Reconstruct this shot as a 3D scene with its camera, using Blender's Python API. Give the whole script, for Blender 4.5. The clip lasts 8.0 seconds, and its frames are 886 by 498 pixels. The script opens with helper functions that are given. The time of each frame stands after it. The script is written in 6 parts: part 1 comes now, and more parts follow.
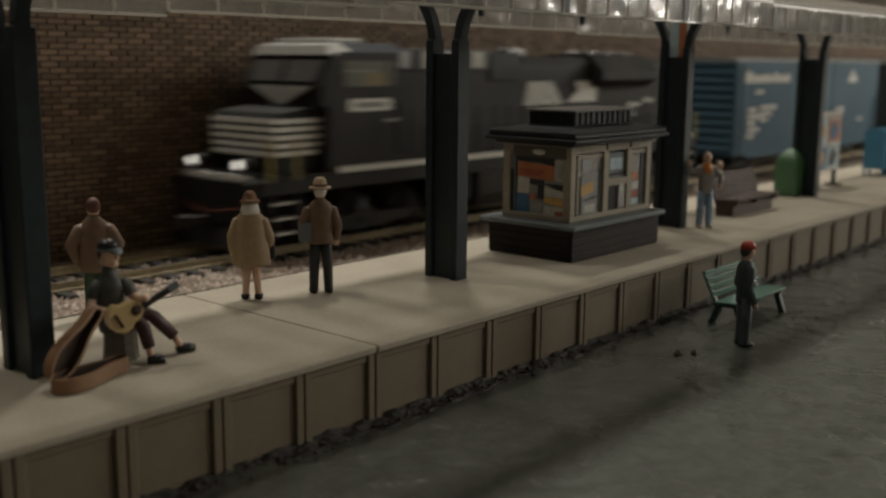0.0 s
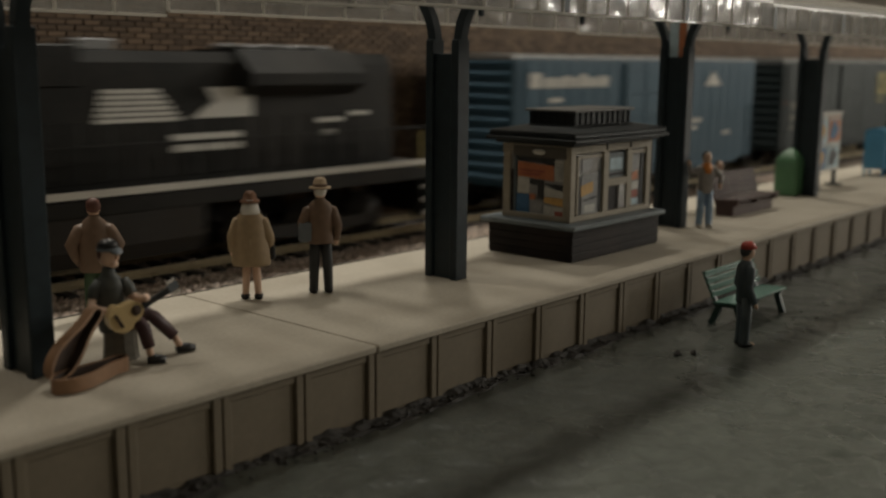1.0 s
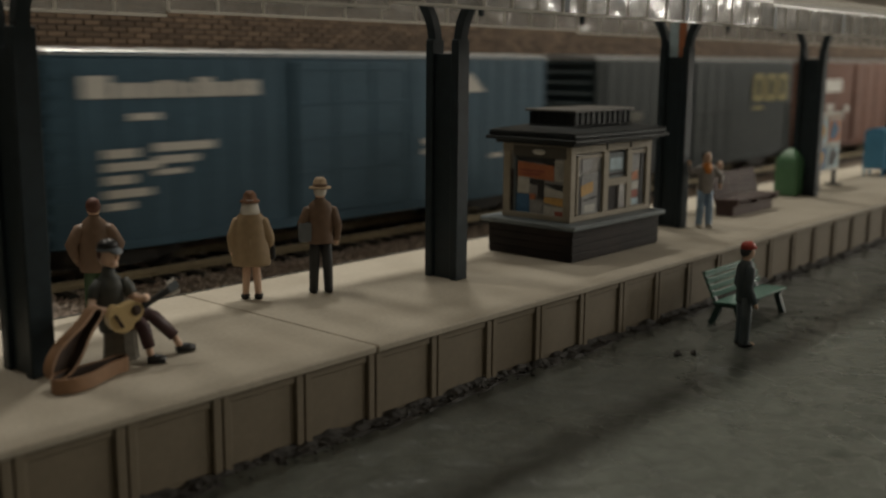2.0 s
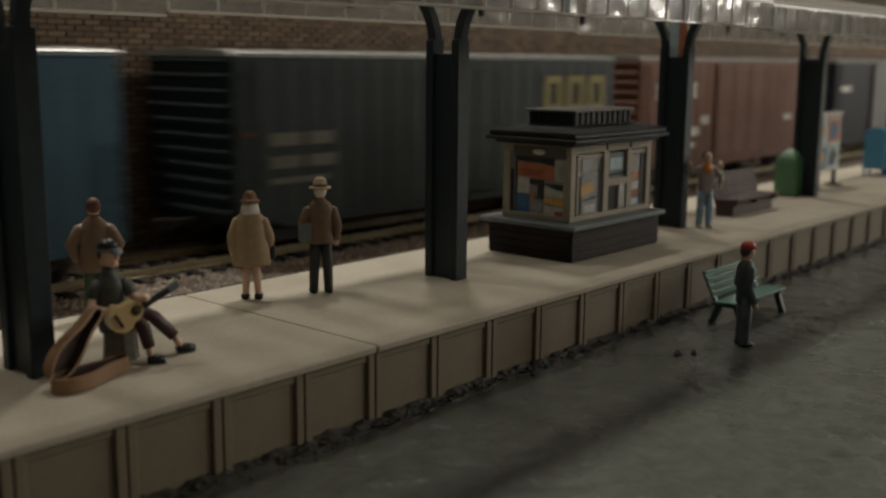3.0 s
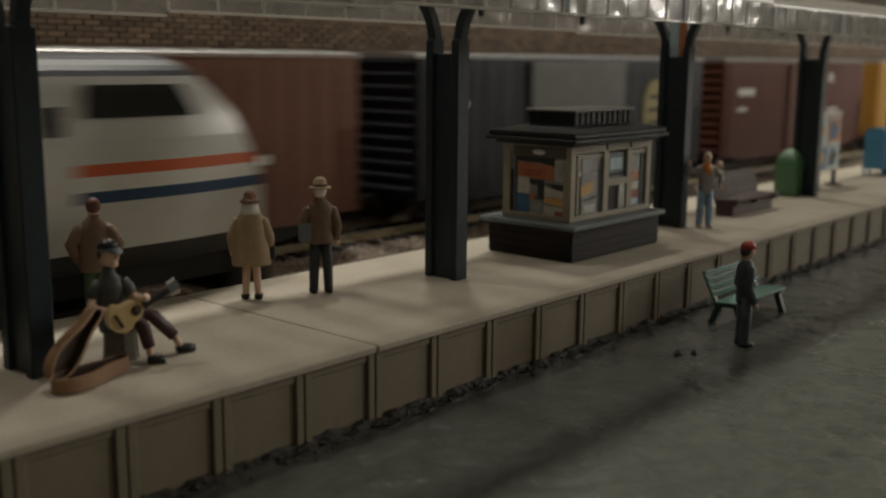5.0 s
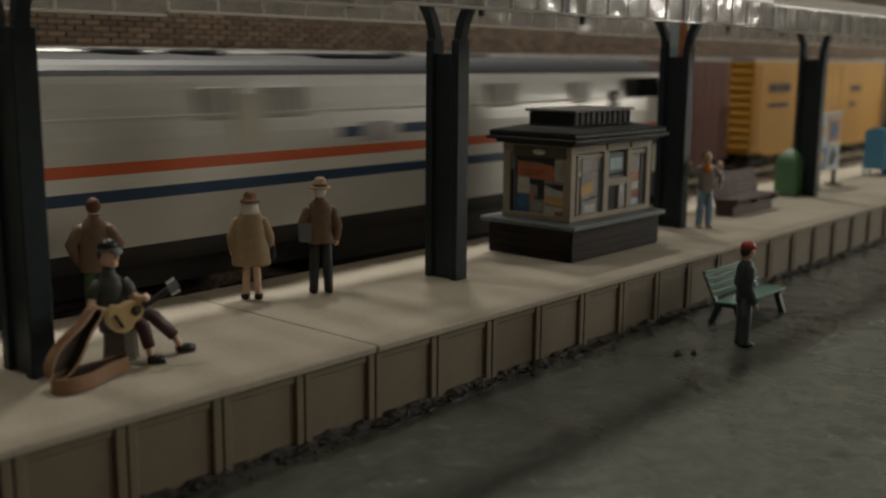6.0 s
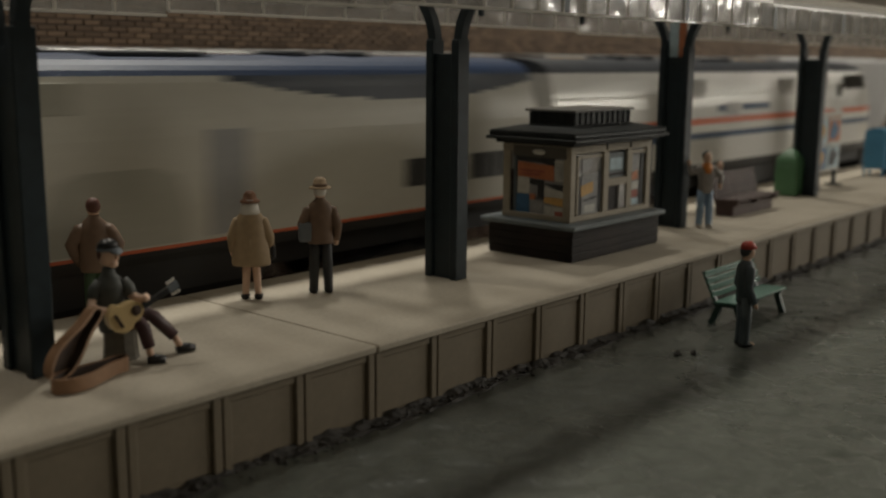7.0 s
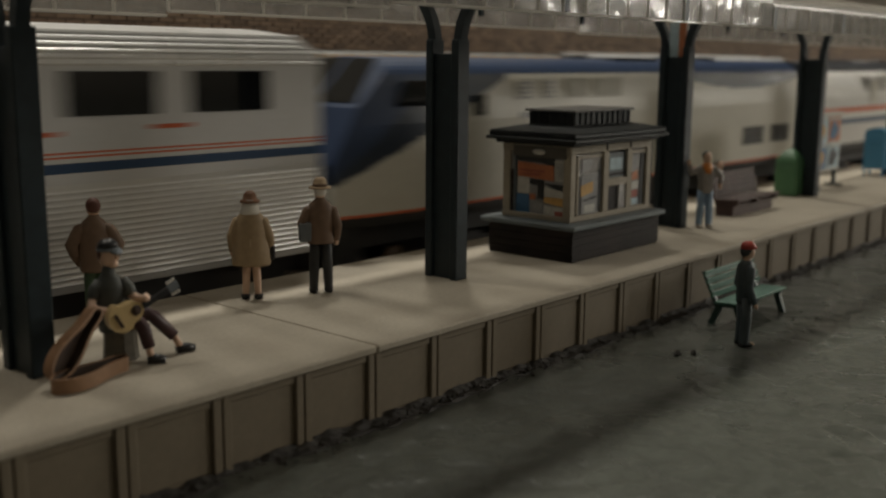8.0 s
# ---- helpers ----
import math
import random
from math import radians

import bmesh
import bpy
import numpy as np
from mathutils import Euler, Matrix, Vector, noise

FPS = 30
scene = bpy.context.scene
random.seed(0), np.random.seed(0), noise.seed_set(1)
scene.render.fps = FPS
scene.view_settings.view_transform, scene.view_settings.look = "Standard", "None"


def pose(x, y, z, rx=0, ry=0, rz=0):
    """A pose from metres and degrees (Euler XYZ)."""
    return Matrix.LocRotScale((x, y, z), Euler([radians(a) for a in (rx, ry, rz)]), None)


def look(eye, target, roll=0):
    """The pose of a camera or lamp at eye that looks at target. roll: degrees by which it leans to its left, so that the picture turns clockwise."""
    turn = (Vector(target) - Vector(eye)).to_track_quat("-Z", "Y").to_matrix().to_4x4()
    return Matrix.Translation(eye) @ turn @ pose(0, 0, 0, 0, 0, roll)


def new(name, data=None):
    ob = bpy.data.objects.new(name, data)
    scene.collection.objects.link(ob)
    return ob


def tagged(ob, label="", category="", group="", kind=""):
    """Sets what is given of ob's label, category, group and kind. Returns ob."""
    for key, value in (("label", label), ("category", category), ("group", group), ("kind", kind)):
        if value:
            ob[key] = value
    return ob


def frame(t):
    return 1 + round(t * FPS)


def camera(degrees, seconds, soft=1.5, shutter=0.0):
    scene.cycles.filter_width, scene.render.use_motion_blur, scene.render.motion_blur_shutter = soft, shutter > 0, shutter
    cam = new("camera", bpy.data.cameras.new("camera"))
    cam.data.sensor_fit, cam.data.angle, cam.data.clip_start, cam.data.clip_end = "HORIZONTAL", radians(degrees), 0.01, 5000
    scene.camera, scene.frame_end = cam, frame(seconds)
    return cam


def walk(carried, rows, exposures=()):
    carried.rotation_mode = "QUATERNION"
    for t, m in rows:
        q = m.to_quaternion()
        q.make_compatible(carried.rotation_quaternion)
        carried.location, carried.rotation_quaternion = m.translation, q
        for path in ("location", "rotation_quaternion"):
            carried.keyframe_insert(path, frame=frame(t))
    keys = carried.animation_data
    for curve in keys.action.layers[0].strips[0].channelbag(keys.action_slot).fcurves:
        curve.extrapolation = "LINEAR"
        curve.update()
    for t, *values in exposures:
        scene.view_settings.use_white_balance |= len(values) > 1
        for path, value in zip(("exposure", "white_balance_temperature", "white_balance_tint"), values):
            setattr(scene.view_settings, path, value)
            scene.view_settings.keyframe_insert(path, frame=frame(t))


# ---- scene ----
# A model railway in 1:87: all lengths below are in millimetres and go through MM.
MM = 0.001
cam = camera(46.32, 8.0, soft=2.2, shutter=0.9)
cam.data.dof.use_dof, cam.data.dof.focus_distance, cam.data.dof.aperture_fstop = True, 0.18, 24.0
EYE = Vector((0.0, -106.45, 42.17))
YAW, PITCH, ROLL = radians(48.84), radians(10.345), 0.5
AIM = EYE + 200 * Vector((math.sin(YAW) * math.cos(PITCH), math.cos(YAW) * math.cos(PITCH), -math.sin(PITCH)))
VIEW = look(EYE * MM, AIM * MM, ROLL)
walk(cam, [(0.0, VIEW), (8.0, VIEW)], exposures=[(0.0, 0.0), (8.0, 0.0)])

# ---- light: a room with five lamps: two beyond the wall of the layout, two down the aisle, one over the room ----
world = bpy.data.worlds.new("room_air")
scene.world = world
world.use_nodes = True
world.node_tree.nodes["Background"].inputs[0].default_value = (1.0, 0.86, 0.68, 1)
world.node_tree.nodes["Background"].inputs[1].default_value = 0.02


def area_lamp(name, eye, target, size, watts, colour):
    data = bpy.data.lights.new(name, "AREA")
    data.shape, data.size, data.energy, data.color = "DISK", size * MM, watts, colour
    ob = new(name, data)
    ob.matrix_world = look(Vector(eye) * MM, Vector(target) * MM)
    return ob


WARM = (1.0, 0.945, 0.83)
area_lamp("ceiling_lamp_back", (10, 425, 1030), (140, 20, 0), 105, 3.4, WARM)
area_lamp("ceiling_lamp_back_east", (540, 410, 1000), (330, 0, 0), 105, 6.2, WARM)
area_lamp("ceiling_lamp_aisle_north", (1350, -260, 290), (200, 60, 20), 180, 2.0, WARM)
area_lamp("ceiling_lamp_aisle_south", (1350, -640, 230), (200, 60, 20), 180, 1.9, WARM)
area_lamp("ceiling_lamp_room", (1000, -620, 540), (200, 60, 20), 240, 1.35, WARM)


# ---- materials ----
def material(name, colour, rough=0.6, metal=0.0, grain=900.0, stain=90.0, vary=0.18, blotch=0.15, bump=0.25, tint=None, rnd="", spec=0.5, rough_vary=0.1, coat=0.0):
    """A surface with fine grain, larger stains and relief. rnd: 'object' or 'island' varies pieces."""
    m = bpy.data.materials.new(name)
    m.use_nodes = True
    nt = m.node_tree
    n, ln = nt.nodes, nt.links
    b = n["Principled BSDF"]
    b.inputs["Roughness"].default_value, b.inputs["Metallic"].default_value = rough, metal
    b.inputs["Specular IOR Level"].default_value = spec
    b.inputs["Coat Weight"].default_value = coat
    co = n.new("ShaderNodeTexCoord")
    fine, broad = n.new("ShaderNodeTexNoise"), n.new("ShaderNodeTexNoise")
    for tex, sc, det in ((fine, grain, 4.0), (broad, stain, 5.0)):
        tex.inputs["Scale"].default_value, tex.inputs["Detail"].default_value = sc, det
        ln.new(co.outputs["Object"], tex.inputs["Vector"])
    dark = [c * (1 - vary) for c in colour[:3]]
    light = [min(1, c * (1 + vary)) for c in colour[:3]]
    r1 = n.new("ShaderNodeValToRGB")
    r1.color_ramp.elements[0].position, r1.color_ramp.elements[1].position = 0.3, 0.7
    r1.color_ramp.elements[0].color, r1.color_ramp.elements[1].color = (*dark, 1), (*light, 1)
    ln.new(fine.outputs[0], r1.inputs[0])
    mix = n.new("ShaderNodeMix")
    mix.data_type, mix.blend_type = "RGBA", "MIX"
    t = tint or [c * 0.6 for c in colour[:3]]
    ramp = n.new("ShaderNodeMapRange")
    ramp.inputs["From Min"].default_value, ramp.inputs["From Max"].default_value = 0.42, 0.72
    ramp.inputs["To Max"].default_value = blotch * 2
    ln.new(broad.outputs[0], ramp.inputs["Value"])
    ln.new(ramp.outputs[0], mix.inputs["Factor"])
    ln.new(r1.outputs[0], mix.inputs["A"])
    mix.inputs["B"].default_value = (*t, 1)
    out = mix.outputs["Result"]
    if rnd:
        src = n.new("ShaderNodeObjectInfo").outputs["Random"] if rnd == "object" else n.new("ShaderNodeNewGeometry").outputs["Random Per Island"]
        hsv = n.new("ShaderNodeHueSaturation")
        mr = n.new("ShaderNodeMapRange")
        mr.inputs["To Min"].default_value, mr.inputs["To Max"].default_value = 0.62, 1.35
        ln.new(src, mr.inputs["Value"])
        ln.new(mr.outputs[0], hsv.inputs["Value"])
        ln.new(out, hsv.inputs["Color"])
        out = hsv.outputs[0]
    ln.new(out, b.inputs["Base Color"])
    rr = n.new("ShaderNodeMapRange")
    rr.inputs["To Min"].default_value, rr.inputs["To Max"].default_value = max(0.03, rough - rough_vary), min(1, rough + rough_vary)
    ln.new(broad.outputs[0], rr.inputs["Value"])
    ln.new(rr.outputs[0], b.inputs["Roughness"])
    if bump:
        bp = n.new("ShaderNodeBump")
        bp.inputs["Strength"].default_value, bp.inputs["Distance"].default_value = bump, 0.0003
        ln.new(fine.outputs[0], bp.inputs["Height"])
        ln.new(bp.outputs[0], b.inputs["Normal"])
    return m


def clear_plastic(name, opacity, colour, rough, gloss=0.26):
    """Cast clear styrene: part of the light goes straight through."""
    m = bpy.data.materials.new(name)
    m.use_nodes = True
    n, ln = m.node_tree.nodes, m.node_tree.links
    b = n["Principled BSDF"]
    b.inputs["Base Color"].default_value = (*colour, 1)
    b.inputs["Roughness"].default_value = rough
    tr, mx = n.new("ShaderNodeBsdfTransparent"), n.new("ShaderNodeMixShader")
    mx.inputs[0].default_value = opacity
    tl, soft_mix = n.new("ShaderNodeBsdfTranslucent"), n.new("ShaderNodeMixShader")
    tl.inputs[0].default_value = (*colour, 1)
    soft_mix.inputs[0].default_value = 0.5
    ln.new(b.outputs[0], soft_mix.inputs[1])
    ln.new(tl.outputs[0], soft_mix.inputs[2])
    ln.new(tr.outputs[0], mx.inputs[1])
    ln.new(soft_mix.outputs[0], mx.inputs[2])
    sheen, top = n.new("ShaderNodeBsdfGlossy"), n.new("ShaderNodeMixShader")
    sheen.inputs["Roughness"].default_value = rough
    top.inputs[0].default_value = gloss
    ln.new(mx.outputs[0], top.inputs[1])
    ln.new(sheen.outputs[0], top.inputs[2])
    tex, bp = n.new("ShaderNodeTexNoise"), n.new("ShaderNodeBump")
    co = n.new("ShaderNodeTexCoord")
    tex.inputs["Scale"].default_value = 110
    bp.inputs["Strength"].default_value, bp.inputs["Distance"].default_value = 0.4, 0.0012
    ln.new(co.outputs["Object"], tex.inputs["Vector"])
    ln.new(tex.outputs[0], bp.inputs["Height"])
    ln.new(bp.outputs[0], b.inputs["Normal"])
    ln.new(bp.outputs[0], sheen.inputs["Normal"])
    ln.new(top.outputs[0], n["Material Output"].inputs["Surface"])
    return m


def glow(name, colour, strength):
    m = bpy.data.materials.new(name)
    m.use_nodes = True
    b = m.node_tree.nodes["Principled BSDF"]
    b.inputs["Base Color"].default_value = (*colour, 1)
    b.inputs["Emission Color"].default_value = (*colour, 1)
    b.inputs["Emission Strength"].default_value = strength
    return m


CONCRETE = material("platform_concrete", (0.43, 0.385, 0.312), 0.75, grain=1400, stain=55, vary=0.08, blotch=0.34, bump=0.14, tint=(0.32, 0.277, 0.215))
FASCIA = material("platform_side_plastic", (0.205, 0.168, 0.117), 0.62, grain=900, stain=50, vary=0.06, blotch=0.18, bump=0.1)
STREET = material("street_plaster", (0.077, 0.083, 0.071), 0.27, grain=300, stain=45, vary=0.16, blotch=0.25, bump=1.6, tint=(0.04, 0.043, 0.036), rough_vary=0.2)
CRUST = material("dark_gutter_rubble", (0.05, 0.045, 0.04), 0.8, grain=700, vary=0.4, bump=0.6, rnd="island")
BRICK = material("brick_brown", (0.215, 0.145, 0.095), 0.8, grain=1500, stain=30, vary=0.15, blotch=0.25, bump=0.4, rnd="object")
BRICK_J = material("brick_brown_joined", (0.215, 0.145, 0.095), 0.8, grain=1500, stain=30, vary=0.15, blotch=0.25, bump=0.4, rnd="island")
MORTAR = material("mortar_dark", (0.075, 0.055, 0.042), 0.9, grain=900, vary=0.2)
BALLAST = material("ballast_stone", (0.55, 0.47, 0.41), 0.85, grain=2000, vary=0.2, bump=0.3, rnd="island", tint=(0.3, 0.18, 0.13), blotch=0.3)
BED = material("ballast_bed", (0.32, 0.255, 0.2), 0.9, grain=1600, stain=100, vary=0.45, blotch=0.4, bump=1.0)
TIE = material("tie_plastic_black", (0.022, 0.02, 0.018), 0.6, grain=600, vary=0.3)
RAIL = material("rail_painted_tan", (0.38, 0.31, 0.19), 0.55, grain=800, vary=0.15, blotch=0.3)
RAIL_TOP = material("rail_head_nickel", (0.62, 0.6, 0.55), 0.25, 0.9, vary=0.1, bump=0.05)
IRON = material("post_dark_blue_paint", (0.018, 0.028, 0.034), 0.45, grain=500, stain=120, vary=0.2, blotch=0.2, bump=0.12, spec=0.3)
CLEAR = clear_plastic("clear_valance_plastic", 0.36, (0.48, 0.46, 0.43), 0.14)
ROOF_CLEAR = clear_plastic("clear_roof_plastic", 0.3, (0.6, 0.58, 0.54), 0.14, 0.08)
CLEAR_RIB = clear_plastic("clear_roof_rib", 0.8, (0.85, 0.82, 0.76), 0.12)
# dense plastic for the strip added to cast a band of shade
SHADE_STRIP = clear_plastic("shade_strip_plastic", 0.85, (0.5, 0.48, 0.44), 0.4)
PLAIN_WALL = material("room_wall_paint", (0.57, 0.53, 0.465), 0.85, grain=60, stain=3, vary=0.03, blotch=0.06)
PLAIN_CEIL = material("room_ceiling_paint", (0.76, 0.72, 0.66), 0.9, grain=60, stain=3, vary=0.03, blotch=0.05)
BLACK = material("black_weathered_paint", (0.013, 0.013, 0.012), 0.55, spec=0.3, grain=700, stain=45, vary=0.3, blotch=0.3, bump=0.08, tint=(0.05, 0.045, 0.04))
UNDER = material("underframe_black", (0.02, 0.019, 0.017), 0.7, grain=900, vary=0.3, blotch=0.3, tint=(0.04, 0.03, 0.022))
WHITE = material("white_lettering", (0.75, 0.74, 0.7), 0.5, grain=800, vary=0.06, blotch=0.1, bump=0.03)
YELLOW = material("yellow_lettering", (0.34, 0.29, 0.095), 0.5, grain=800, vary=0.06, blotch=0.15, bump=0.03)
RAILING = material("yellow_step_edge", (0.34, 0.28, 0.1), 0.5, vary=0.1)
BLUE_CAR = material("boxcar_blue_paint", (0.062, 0.13, 0.19), 0.52, spec=0.3, grain=600, stain=30, vary=0.08, blotch=0.2, bump=0.08)
GREEN_CAR = material("boxcar_dark_green_paint", (0.022, 0.034, 0.036), 0.52, spec=0.3, grain=600, stain=30, vary=0.12, blotch=0.25, bump=0.08)
BROWN_CAR = material("boxcar_oxide_paint", (0.2, 0.085, 0.053), 0.55, spec=0.3, grain=600, stain=25, vary=0.1, blotch=0.3, bump=0.08, tint=(0.08, 0.03, 0.02))
RED_CAR = material("boxcar_dark_red_paint", (0.125, 0.04, 0.026), 0.6, spec=0.2, grain=600, stain=25, vary=0.1, blotch=0.3, bump=0.08)
NAVY_CAR = material("boxcar_navy_paint", (0.011, 0.013, 0.021), 0.52, spec=0.3, grain=600, stain=25, vary=0.12, blotch=0.25, bump=0.08)
YELLOW_CAR = material("hopper_yellow_paint", (0.56, 0.3, 0.045), 0.52, spec=0.3, grain=600, stain=25, vary=0.08, blotch=0.2, bump=0.08)
GREY_CAR = material("hopper_grey_paint", (0.4, 0.4, 0.4), 0.45, grain=600, stain=25, vary=0.08, blotch=0.2, bump=0.08)
GALV = material("galvanised_roof", (0.36, 0.36, 0.35), 0.42, 0.35, grain=500, stain=40, vary=0.08, blotch=0.15, bump=0.06)
SILVER = material("silver_body_paint", (0.64, 0.63, 0.6), 0.34, 0.2, grain=500, stain=20, vary=0.05, blotch=0.1, bump=0.04)
OFFWHITE = material("pale_grey_body_paint", (0.6, 0.58, 0.51), 0.38, 0.0, grain=500, stain=20, vary=0.04, blotch=0.08, bump=0.04)
STAINLESS = material("stainless_flutes", (0.76, 0.76, 0.76), 0.32, 0.45, grain=500, stain=20, vary=0.05, blotch=0.08, bump=0.04)
STRIPE_ORANGE = material("stripe_orange", (0.62, 0.13, 0.045), 0.4, vary=0.05, blotch=0.08, bump=0.03)
STRIPE_BLUE = material("stripe_blue", (0.022, 0.06, 0.135), 0.4, vary=0.05, blotch=0.08, bump=0.03)
CAB_BLUE = material("cab_blue_paint", (0.02, 0.042, 0.1), 0.45, vary=0.06, blotch=0.1, bump=0.04)
ROOF_DARK = material("engine_roof_grey", (0.05, 0.055, 0.065), 0.45, vary=0.15, blotch=0.2, bump=0.06)
DARK_GLASS = material("dark_window_glass", (0.01, 0.011, 0.012), 0.08, vary=0.2, blotch=0.05, bump=0.0, spec=0.7, rough_vary=0.02)
LIT_GLASS = material("cab_window_grey", (0.2, 0.21, 0.18), 0.2, vary=0.1, blotch=0.2, bump=0.0)
HEADLAMP = glow("headlamp_glow", (1.0, 0.95, 0.85), 1.0)
NAVY_ROOF = material("dark_navy_paint", (0.02, 0.03, 0.05), 0.35, vary=0.1, blotch=0.15, bump=0.04)
# pale grey of the nose wedge, also the painted light on the cab roof
PALE_LIT_GREY = material("pale_grey_and_lit_roof", (0.62, 0.62, 0.6), 0.3, 0.2, vary=0.08, blotch=0.2, bump=0.05)
WHEEL_STEEL = material("wheel_dark_steel", (0.06, 0.055, 0.05), 0.5, 0.4, vary=0.15)
COACH_GREY = material("coach_neutral_grey_paint", (0.68, 0.68, 0.69), 0.4, vary=0.04, blotch=0.08, bump=0.04)
DIM_MARK = material("faded_lettering", (0.13, 0.13, 0.105), 0.6, vary=0.1, blotch=0.2, bump=0.03)
PANEL_GREY = material("dull_side_panel_grey", (0.44, 0.43, 0.37), 0.45, vary=0.05, blotch=0.1, bump=0.04)
DOOR_GREY = material("boxcar_door_grey", (0.15, 0.15, 0.147), 0.55, vary=0.06, blotch=0.2, bump=0.05)
# boxcar oxide lightened: highlights on the end ribs put into the paint
RIB_LIT = material("lit_end_rib_paint", (0.24, 0.125, 0.09), 0.6, vary=0.12, blotch=0.3, bump=0.06)
# windshield glass in a mottled mid grey
CAB_GLASS = material("mid_grey_cab_glass", (0.1, 0.1, 0.1), 0.15, vary=0.2, blotch=0.2, bump=0.0, rough_vary=0.05)
SHADE_TAN = material("cab_window_tan_shade", (0.24, 0.185, 0.1), 0.6, vary=0.1, blotch=0.15)
GREY_METAL = material("dull_grey_metal", (0.28, 0.28, 0.28), 0.4, 0.5, vary=0.1)


# ---- shaping ----
class Form:
    """Collects shapes in millimetres for one mesh; slot is the material index of what is added."""

    def __init__(self):
        self.bm = bmesh.new()

    def faces(self, verts, polys, slot=0, smooth=False):
        vs = [self.bm.verts.new(v) for v in verts]
        for p in polys:
            try:
                f = self.bm.faces.new([vs[i] for i in p])
            except ValueError:
                continue
            f.material_index, f.smooth = slot, smooth
        return self

    def box(self, x0, x1, y0, y1, z0, z1, slot=0, bev=0.0):
        if bev <= 0:
            v = [(x, y, z) for x in (x0, x1) for y in (y0, y1) for z in (z0, z1)]
            return self.faces(v, [(0, 1, 3, 2), (4, 6, 7, 5), (0, 4, 5, 1), (2, 3, 7, 6), (0, 2, 6, 4), (1, 5, 7, 3)], slot)
        b = bev
        # chamfered box: three insets
        X, Y, Z = (x0, x1), (y0, y1), (z0, z1)
        v, idx = [], {}
        for i in (0, 1):
            for j in (0, 1):
                for k in (0, 1):
                    sx, sy, sz = (b, -b)[i], (b, -b)[j], (b, -b)[k]
                    for axis, c in enumerate(((X[i], Y[j] + sy, Z[k] + sz), (X[i] + sx, Y[j], Z[k] + sz), (X[i] + sx, Y[j] + sy, Z[k]))):
                        idx[i, j, k, axis] = len(v)
                        v.append(c)
        p = []
        for s in (0, 1):
            p.append([idx[s, j, k, 0] for j, k in ((0, 0), (1, 0), (1, 1), (0, 1))])
            p.append([idx[i, s, k, 1] for i, k in ((0, 0), (1, 0), (1, 1), (0, 1))])
            p.append([idx[i, j, s, 2] for i, j in ((0, 0), (1, 0), (1, 1), (0, 1))])
        for a in (0, 1):
            for c in (0, 1):
                p.append([idx[a, c, 0, 0], idx[a, c, 1, 0], idx[a, c, 1, 1], idx[a, c, 0, 1]])
                p.append([idx[a, 0, c, 0], idx[a, 1, c, 0], idx[a, 1, c, 2], idx[a, 0, c, 2]])
                p.append([idx[0, a, c, 1], idx[1, a, c, 1], idx[1, a, c, 2], idx[0, a, c, 2]])
                for d in (0, 1):
                    p.append([idx[a, c, d, 0], idx[a, c, d, 1], idx[a, c, d, 2]])
        return self.faces(v, p, slot)

    def tube(self, rings, seg=10, slot=0, smooth=True):
        """rings: (centre, (ra, rb)) along a limb; each ring lies across its limb."""
        cs = [Vector(c) for c, _ in rings]
        v = []
        for i, (c, r) in enumerate(rings):
            ra, rb = r if isinstance(r, tuple) else (r, r)
            d = (cs[min(i + 1, len(cs) - 1)] - cs[max(i - 1, 0)]).normalized()
            side = Vector((1, 0, 0)) if abs(d.x) < 0.9 else Vector((0, 1, 0))
            u = (side - d * side.dot(d)).normalized()
            w = d.cross(u)
            for k in range(seg):
                a = 2 * math.pi * k / seg
                v.append(cs[i] + u * ra * math.cos(a) + w * rb * math.sin(a))
        p = [[i * seg + k, i * seg + (k + 1) % seg, (i + 1) * seg + (k + 1) % seg, (i + 1) * seg + k] for i in range(len(cs) - 1) for k in range(seg)]
        p.append(list(range(seg))[::-1])
        p.append([(len(cs) - 1) * seg + k for k in range(seg)])
        return self.faces(v, p, slot, smooth)

    def ball(self, c, r, slot=0, seg=12, rings=8):
        rx, ry, rz = r if isinstance(r, tuple) else (r, r, r)
        v = [(c[0], c[1], c[2] - rz)]
        for i in range(1, rings):
            a = math.pi * i / rings
            for k in range(seg):
                b = 2 * math.pi * k / seg
                v.append((c[0] + rx * math.sin(a) * math.cos(b), c[1] + ry * math.sin(a) * math.sin(b), c[2] - rz * math.cos(a)))
        v.append((c[0], c[1], c[2] + rz))
        p = [[0, 1 + (k + 1) % seg, 1 + k] for k in range(seg)]
        for i in range(rings - 2):
            for k in range(seg):
                a, b = 1 + i * seg, 1 + (i + 1) * seg
                p.append([a + k, a + (k + 1) % seg, b + (k + 1) % seg, b + k])
        e = 1 + (rings - 2) * seg
        p += [[len(v) - 1, e + k, e + (k + 1) % seg] for k in range(seg)]
        return self.faces(v, p, slot, True)

    def prism(self, outline, axis, a0, a1, slot=0):
        """A flat outline (two coordinates in order, the axis left out) drawn out from a0 to a1."""
        def at(p, a):
            return {"x": (a, p[0], p[1]), "y": (p[0], a, p[1]), "z": (p[0], p[1], a)}[axis]
        n = len(outline)
        v = [at(p, a0) for p in outline] + [at(p, a1) for p in outline]
        p = [[i, (i + 1) % n, n + (i + 1) % n, n + i] for i in range(n)] + [list(range(n))[::-1], list(range(n, 2 * n))]
        return self.faces(v, p, slot)

